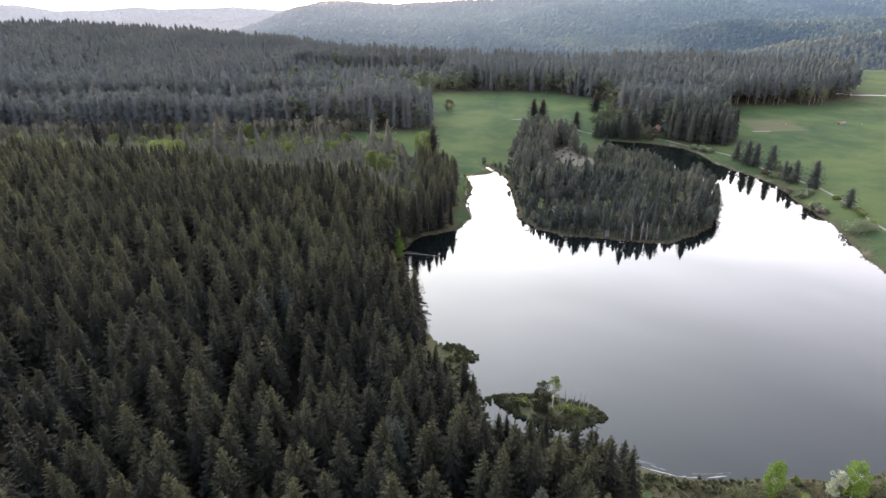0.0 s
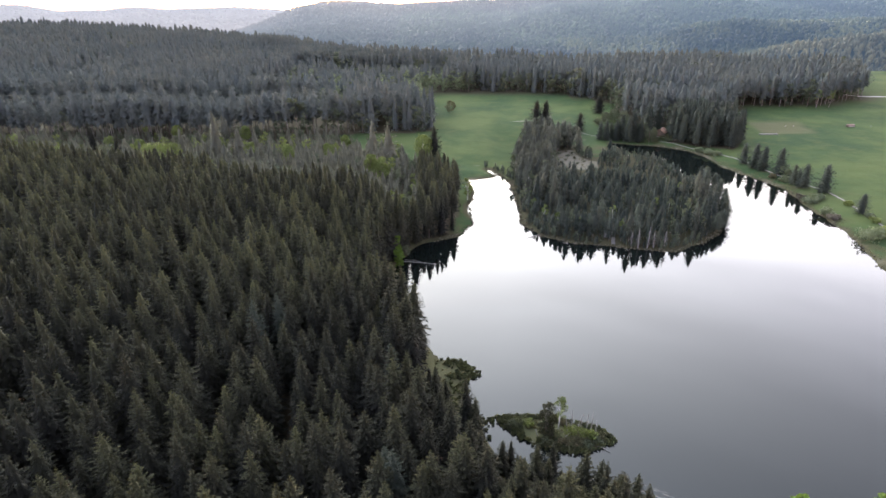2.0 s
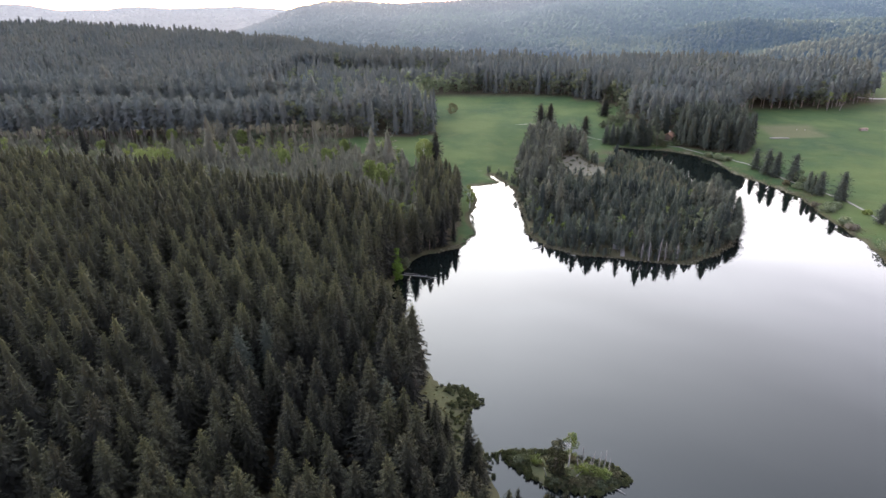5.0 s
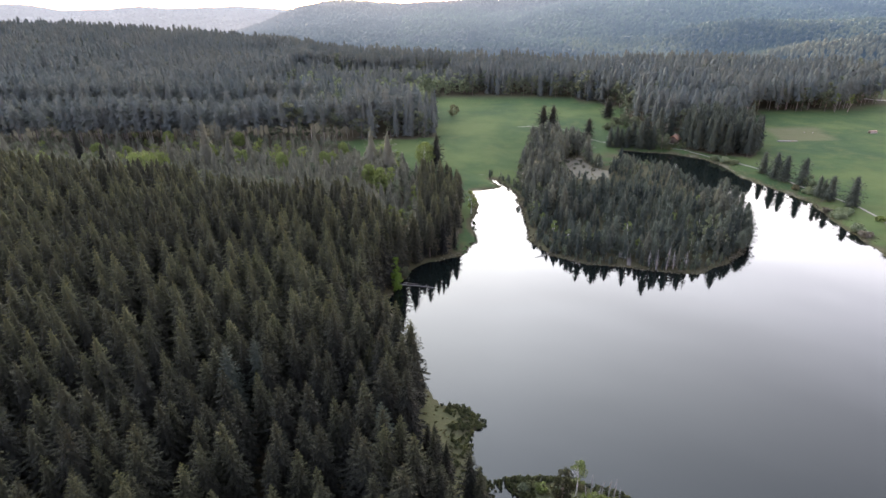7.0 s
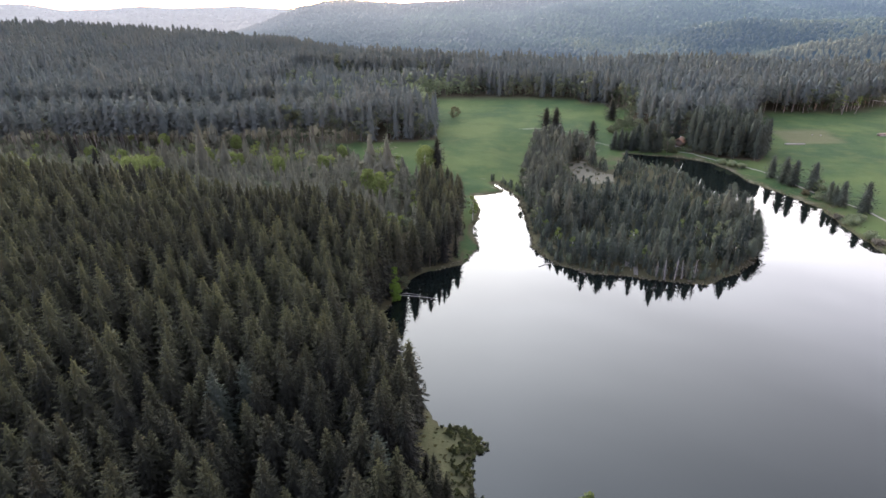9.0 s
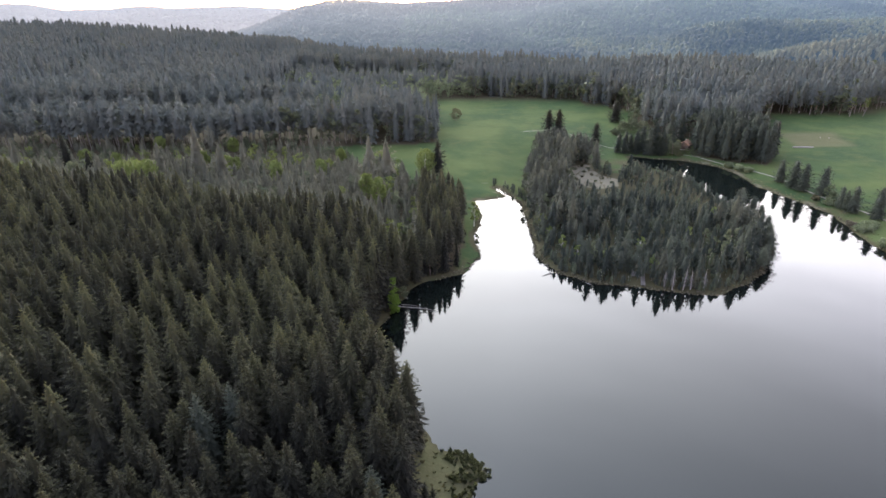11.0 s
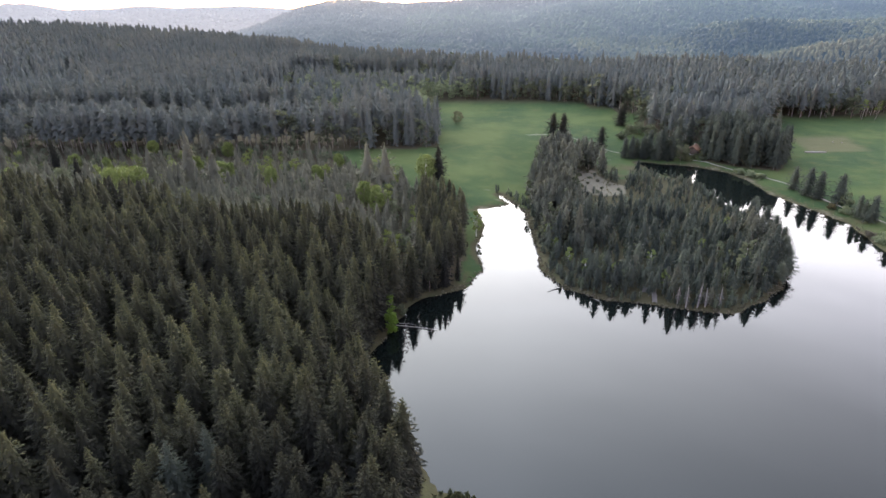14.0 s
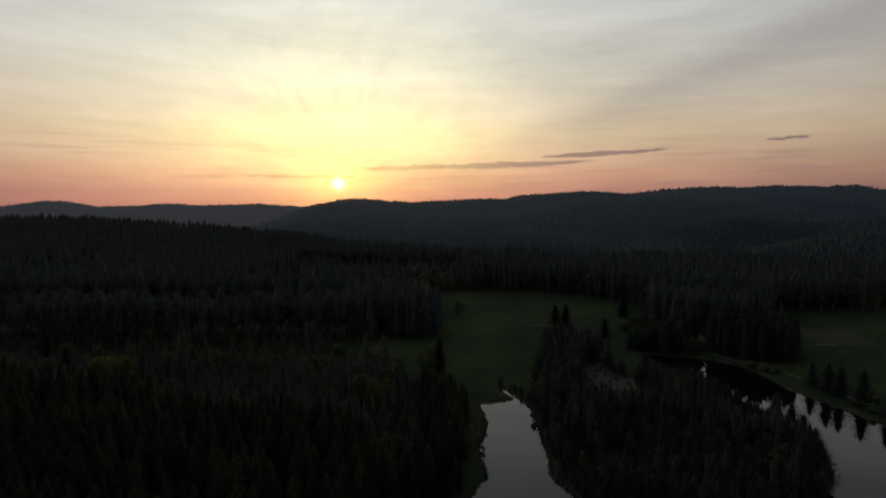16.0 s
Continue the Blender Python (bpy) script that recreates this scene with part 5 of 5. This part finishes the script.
fallen(49.0, 211.5, 46.5, 214.0, 0.12, "grey log lying on the peninsula's shore", 0.3)

# ---------------------------------------------------------------- sedge, reed and scum along the water
def blades(r, k, h, spread_, lean):
    V, T, S = [], [], []
    for q in range(k):
        a, b_ = r.uniform(0, 6.28), r.uniform(0, 6.28)
        x, y = spread_ * r.uniform(0, 1) * math.cos(b_), spread_ * r.uniform(0, 1) * math.sin(b_)
        H, L = h * r.uniform(0.6, 1.1), lean * r.uniform(0.4, 1.2)
        w = 0.09 * h
        i = len(V)
        V += [(x - w * math.sin(a), y + w * math.cos(a), -0.05), (x + w * math.sin(a), y - w * math.cos(a), -0.05),
              (x + L * 0.5 * math.cos(a), y + L * 0.5 * math.sin(a), H), (x + L * math.cos(a), y + L * math.sin(a), H * 0.72)]
        S += [0, 0, 0.4, 1]
        T += [(i, i + 1, i + 2), (i + 1, i + 3, i + 2)]
    return np.array(V), np.array(T), np.array(S)


def along(poly, step, closed=True, jitter=0.4):
    out = []
    for (x0, y0), (x1, y1) in zip(poly, poly[1:] + (poly[:1] if closed else [])):
        L = math.hypot(x1 - x0, y1 - y0)
        for k in range(max(1, int(L / step))):
            f = (k + 0.5) / max(1, int(L / step))
            out.append((x0 + (x1 - x0) * f + r1.normal(0, jitter), y0 + (y1 - y0) * f + r1.normal(0, jitter)))
    return np.array(out)


im = r1.uniform((10, 98), (38, 113), (900, 2))
im = im[inside(im[:, 0], im[:, 1], ISLET)][:90]
tipg = r1.uniform((-9, 104), (9, 137), (1500, 2))
tipg = tipg[(dry(tipg[:, 0], tipg[:, 1]) > 0.4) & (dry(tipg[:, 0], tipg[:, 1]) < 9)][:110]
shoreg = r1.uniform((34, 76), (92, 86), (1300, 2))
shoreg = shoreg[dry(shoreg[:, 0], shoreg[:, 1]) > 0.4][:520]
TUSSOCK = [blades(r1, 22, 1.0, 0.32, 0.45) for _ in range(5)]
rim = [along(ISLET, 0.42, jitter=0.35), along([(-1, 134), (5, 133), (9, 128), (5, 124), (5, 114), (8, 108)], 0.6, False, 0.45),
       along([(-1, 133), (4, 131.5), (7, 128), (4, 124), (3, 115)], 0.9, False, 0.8), along([(6, 113), (8.5, 110), (12, 110)], 0.5, False, 0.55),
       along([(37, 86.2), (42, 84.6), (47, 83.2), (55, 83.6), (61, 83.8)], 0.5, False, 0.5), along([(38, 83.5), (46, 81.5), (58, 82)], 0.6, False, 0.8)]
belt = r1.uniform((-2, 103), (12, 138), (2600, 2))
bd = outside_by(belt[:, 0], belt[:, 1], LAKE)
belt = belt[(bd > -0.9) & (bd < 4.2 + 1.5 * vnoise(belt[:, 0], belt[:, 1], 5, 62)) & (belt[:, 0] > 1.5 - 0.1 * (belt[:, 1] - 120))][:210]
mat_ = r1.uniform((10, 98), (38, 113), (2600, 2))
md = -outside_by(mat_[:, 0], mat_[:, 1], ISLET)
mat_ = mat_[(md > -0.5) & ((md < 1.5) | (mat_[:, 0] < 17.5))][:220]
steps = np.array([(6.9, 113.2), (7.2, 112.0), (8.0, 111.4), (8.3, 110.2), (7.9, 109.6), (9.0, 109.9), (9.3, 109.0), (10.2, 110.3), (10.7, 109.4), (11.0, 108.6), (9.9, 108.2)])
rim += [belt, mat_, steps]
ss = np.concatenate(rim)
zz = np.maximum(land(ss[:, 0], ss[:, 1]), -0.12)
scatter_into("sedge_tussocks", TUSSOCK, ss[:, 0], ss[:, 1], zz, r1.uniform(0.5, 0.95, len(ss)), r1.uniform(0.9, 1.25, len(ss)), r1.uniform(0, 1, len(ss)),
             [SEDGE], "dark round sedge tussocks fringing islet and shore", "sedge")
gs = np.concatenate([im, tipg, shoreg])
scatter_into("olive_grass", TUSSOCK, gs[:, 0], gs[:, 1], land(gs[:, 0], gs[:, 1]), r1.uniform(0.14, 0.4, len(gs)), r1.uniform(2.0, 3.2, len(gs)), r1.uniform(0, 1, len(gs)),
             [GRASS], "olive marsh grass on islet and low shore", "grass")
REEDS = [blades(r1, 12, 1.0, 0.5, 0.3) for _ in range(5)]
ed = np.concatenate([along(EAST_SHORE[10:-1], 1.6, False, 0.8),
                     along(BOG_SHORE, 0.3, False, 0.9), along([(30, 309), (22, 300), (15, 294), (12, 257), (13, 236), (8, 225), (-4, 214), (-15, 198), (-20, 180)], 0.5, False, 0.8)])
bank = np.stack([r1.uniform(150, 190, 3000), r1.uniform(170, 372, 3000)], 1)
bd = dry(bank[:, 0], bank[:, 1])
bank = bank[(bd > 0.3) & (bd < 8.5 * (0.75 + 0.5 * vnoise(bank[:, 0], bank[:, 1], 14, 61)))]
ok = (dry(ed[:, 0], ed[:, 1]) > -0.5)
ed = ed[ok]
scatter_into("reed_fringe", REEDS, ed[:, 0], ed[:, 1], np.maximum(land(ed[:, 0], ed[:, 1]), -0.05), r1.uniform(0.25, 0.7, len(ed)), r1.uniform(1.0, 1.8, len(ed)), r1.uniform(0, 1, len(ed)),
             [REED], "straw-coloured dry reed and grass along the banks", "reeds")
scatter_into("bank_grass", REEDS, bank[:, 0], bank[:, 1], land(bank[:, 0], bank[:, 1]) - 0.05, r1.uniform(0.12, 0.3, len(bank)), r1.uniform(2.0, 3.5, len(bank)), r1.uniform(0, 1, len(bank)),
             [GRASS], "rough olive grass between path and lake", "grass")
gp = r1.uniform((62, 316), (92, 364), (70, 2))
gp = gp[inside(gp[:, 0], gp[:, 1], GLADE)]
scatter_into("dry_grass", REEDS, gp[:, 0], gp[:, 1], land(gp[:, 0], gp[:, 1]), r1.uniform(0.25, 0.6, len(gp)), r1.uniform(1.5, 2.6, len(gp)), r1.uniform(0.3, 1, len(gp)),
             [GRASS], "bleached dry grass in the bog clearing", "grass")


def ribbon(name, pts, width, mat, label, lift=0.05, wobble=0.15, flat=None, category="path"):
    """A strip that follows the ground."""
    pts = np.array(pts, float)
    seg = np.r_[0, np.cumsum(np.hypot(*np.diff(pts, axis=0).T))]
    s = np.linspace(0, seg[-1], max(8, int(seg[-1] / 1.5)))
    x, y = np.interp(s, seg, pts[:, 0]), np.interp(s, seg, pts[:, 1])
    k = np.ones(5) / 5
    x[2:-2], y[2:-2] = np.convolve(x, k, "valid"), np.convolve(y, k, "valid")
    dx, dy = np.gradient(x), np.gradient(y)
    L = np.hypot(dx, dy)
    nx_, ny_ = -dy / L, dx / L
    V = []
    for f in (-0.5, 0, 0.5):
        w = width * f * (1 + wobble * r1.normal(0, 1, len(s)))
        px, py = x + nx_ * w, y + ny_ * w
        pz = land(px, py) + lift if flat is None else np.full(len(s), flat)
        V.append(np.stack([px, py, pz], 1))
    V = np.concatenate(V)
    n_ = len(s)
    i = np.arange(n_ - 1)
    Q = np.concatenate([np.stack([i + a * n_, i + 1 + a * n_, i + 1 + (a + 1) * n_, i + (a + 1) * n_], 1) for a in (0, 1)])
    return tagged(new(name, mesh_from(name, V, Q, [mat], smooth_on=True)), label, category, kind="structure")


ribbon("path", [(152, 374), (160, 360), (167.1, 347.4), (170, 341.8), (174, 331.3), (176, 318), (177.3, 306.8), (180, 292), (183.5, 282), (186.2, 271.7), (186.3, 260.7), (183.6, 241.8), (181.1, 225.1), (178.8, 211), (176, 195), (170, 165)], 1.05, PATH_GRAVEL, "pale gravel footpath round the lake", 0.16)
ribbon("road", [(366, 545), (378, 531), (410, 526), (470, 519), (560, 500)], 4.0, ASPHALT, "pale narrow country road behind the meadow", 0.2, 0.0, category="road")
ribbon("field_track", [(51, 436), (78, 440), (92, 412), (106, 399), (124, 398), (140, 386), (152, 375)], 0.8, PATH_GRAVEL, "faint trodden track across the meadow", 0.08, 0.5)
for pts, w in (([(38.5, 89.6), (40.5, 88.4), (43, 87.0), (45.5, 86.0), (48.5, 85.5)], 0.30), ([(39.6, 90.4), (42.6, 88.7), (45, 87.4)], 0.10), ([(39.2, 91.2), (41.0, 90.0), (43.4, 88.9)], 0.07), ([(48, 85.5), (51, 85.2), (54, 85.3), (57, 85.7)], 0.22),
               ([(50, 86.4), (54, 86.1), (58, 86.6)], 0.08)):
    ribbon("water_scum", pts, w, FOAM, "whitish film of pollen drifting along the near shore", 0, 0.8, 0.006, "scum")

# ---------------------------------------------------------------- boardwalk on the peninsula
def box(sx, sy, sz, x=0, y=0, z=0):
    """A board with slightly eased edges."""
    bm = bmesh.new()
    bmesh.ops.create_cube(bm, size=1, matrix=Matrix.Translation((x, y, z)) @ Matrix.Diagonal((sx, sy, sz, 1)))
    bmesh.ops.bevel(bm, geom=bm.edges[:], offset=min(sx, sy, sz) * 0.12, segments=1, affect="EDGES")
    bmesh.ops.triangulate(bm, faces=bm.faces[:])
    v = np.array([p.co[:] for p in bm.verts])
    f = np.array([[q.index for q in face.verts] for face in bm.faces])
    bm.free()
    return v, f


walkway = thing("boardwalk", "weathered grey plank boardwalk leading to the water", "boardwalk", pose(66.2, 210.2, 0.75, 0, 0, -16))
for sx in (-0.55, 0.55):
    part("beam", box(0.14, 17, 0.16, sx, 8.3, -0.12), PLANK, walkway)
plank = mesh_from("plank", *box(1.5, 0.24, 0.05), [PLANK], {"tone": np.zeros(24), "shoot": np.zeros(24)})
for k in range(60):
    o = new("plank", plank)
    o.parent = walkway
    o.matrix_basis = pose(r1.normal(0, 0.02), k * 0.28, 0, 0, 0, r1.normal(0, 0.8))
for k in range(6):
    for sx in (-0.6, 0.6):
        part("post", tube([(sx, k * 3.2, -1.2), (sx, k * 3.2, 0.95)], [0.06, 0.055], 6), PLANK, walkway)
deck = thing("viewing_platform", "weathered wooden viewing platform with railing in the bog", "platform", pose(67.4, 217.6, 0.95, 0, 0, -16))
for k in range(14):
    o = new("plank", plank)
    o.parent = deck
    o.matrix_basis = Matrix.Translation((-1.6, -1.8 + k * 0.28, 0.05)) @ Matrix.Diagonal((1.7, 1, 1, 1))
for x, y in ((-2.8, -1.9), (-2.8, 2.0), (-0.3, -1.9), (-0.3, 2.0)):
    part("post", tube([(x, y, -1.4), (x, y, 1.05)], [0.07, 0.06], 6), PLANK, deck)
for y in (-1.9, 2.0):
    part("rail", box(2.6, 0.06, 0.12, -1.55, y, 1.0), PLANK, deck)
part("rail", box(0.06, 3.9, 0.12, -2.8, 0.05, 1.0), PLANK, deck)
part("bench", box(0.4, 3.2, 0.06, -2.3, 0.05, 0.5), PLANK, deck)

# ---------------------------------------------------------------- hut, shed and timber in the meadow
def gable(w, d, h, rise, over):
    """Roof slabs and gable walls of a small building, ridge along x."""
    out = []
    for s in (-1, 1):
        run = d / 2 + over
        L = math.hypot(run, rise * run / (d / 2))
        out.append(((w + 2 * over, L, 0.16), s, math.degrees(math.atan2(rise, d / 2)), run))
    return out


hut = thing("hut", "small timber hut with orange-red tiled gable roof at the wood's edge", "hut", on(149.5, 393, 52, -0.1))
W, D, HH, RISE = 7.0, 5.6, 2.9, 2.0
part("plinth", box(W + 0.1, D + 0.1, 0.6, 0, 0, 0.15), STONE, hut)
for s in (-1, 1):
    part("wall", box(W, 0.25, HH, 0, s * (D / 2 - 0.125), 0.45 + HH / 2), DARK_WOOD, hut)
    part("wall", box(0.25, D - 0.5, HH, s * (W / 2 - 0.125), 0, 0.45 + HH / 2), DARK_WOOD, hut)
    x = s * (W / 2 - 0.125)
    v = np.array([(x - 0.1, -D / 2, 0.45 + HH), (x - 0.1, D / 2, 0.45 + HH), (x - 0.1, 0, 0.45 + HH + RISE), (x + 0.1, -D / 2, 0.45 + HH), (x + 0.1, D / 2, 0.45 + HH), (x + 0.1, 0, 0.45 + HH + RISE)])
    part("gable", (v, np.array([(0, 2, 1), (3, 4, 5), (0, 1, 4), (0, 4, 3), (1, 2, 5), (1, 5, 4), (2, 0, 3), (2, 3, 5)])), DARK_WOOD, hut)
    pitch = math.degrees(math.atan2(RISE, D / 2))
    L = math.hypot(D / 2 + 0.6, RISE * (D / 2 + 0.6) / (D / 2))
    slab = part("roof", box(W + 1.2, L, 0.18), TILE, hut, "orange-red clay tiles",
                Matrix.Translation((0, s * (D / 2 + 0.6) / 2, 0.5 + HH + RISE * (1 - (D / 2 + 0.6) / D))) @ pose(0, 0, 0, -s * pitch))
    for k in range(9):
        part("tile_row", box(W + 1.22, 0.06, 0.06, 0, -L / 2 + (k + 0.5) * L / 9, 0.11), TILE, slab)
part("chimney", box(0.6, 0.6, 1.3, 1.6, 0.6, 0.45 + HH + RISE), STONE, hut)
part("ridge_cap", box(W + 1.2, 0.3, 0.14, 0, 0, 0.62 + HH + RISE), TILE, hut)
part("door", box(1.0, 0.1, 2.05, -1.2, -D / 2 - 0.03, 1.45), DARK_WOOD, hut, "dark plank door")
for x in (-2.5, 0.8, 2.5):
    wdw = part("window", box(1.1, 0.1, 1.1, x, -D / 2 - 0.03, 2.0), PLANK, hut)
    for dx in (-0.25, 0.25):
        part("pane", box(0.42, 0.03, 0.9, x + dx, -D / 2 - 0.09, 2.0), GLASS, wdw)

shed = thing("hay_shed", "low hay shed with rust-red roof standing in the meadow", "shed", on(286, 405, 8, -0.1) @ Matrix.Scale(0.62, 4))
part("back_wall", box(8.0, 0.15, 2.2, 0, 1.7, 1.1), WHITEWASH, shed)
part("front_wall", box(8.0, 0.15, 1.4, 0, -1.7, 0.7), WHITEWASH, shed, "pale weathered boards")
for s in (-1, 1):
    part("side_wall", box(0.15, 3.2, 1.8, s * 3.92, 0, 0.9), DARK_WOOD, shed)
for s in (-1, 1):
    part("roof", box(8.8, 2.3, 0.12, 0, 0, 0), SHED_ROOF, shed, "", Matrix.Translation((0, s * 1.0, 2.55)) @ pose(0, 0, 0, -s * 22))
for x in (-3.6, -1.2, 1.2, 3.6):
    part("post", box(0.16, 0.16, 2.0, x, -1.68, 1.0), DARK_WOOD, shed)

pile = thing("timber_pile", "long pale pile of cut timber lying in the meadow", "timber pile", on(219, 386, -2, 0.0))
for k in range(9):
    lv = k // 5
    part("pole", tube([(-6 + r1.normal(0, .3), -0.7 + (k % 5) * 0.34 + lv * 0.17, 0.18 + lv * 0.3), (6 + r1.normal(0, .3), -0.7 + (k % 5) * 0.34 + lv * 0.17, 0.18 + lv * 0.3)], [0.17, 0.14], 7), DEADWOOD, pile)
for k, (x, y) in enumerate(((243, 409), (248, 408), (300, 404))):
    b = thing("hay_bale", "small pale bale lying in the meadow", "bale", on(x, y, r1.uniform(0, 180), 0.0) @ Matrix.Scale(0.5, 4), "bales in the meadow")
    part("wrap", tube([(-0.6, 0, 0.6), (-0.5, 0, 0.62), (0.5, 0, 0.62), (0.6, 0, 0.6)], [0.45, 0.62, 0.62, 0.45], 10), DEADWOOD, b)
    part("end_face", tube([(0.6, 0, 0.6), (0.64, 0, 0.6)], [0.45, 0.40], 10), DEADWOOD, b)
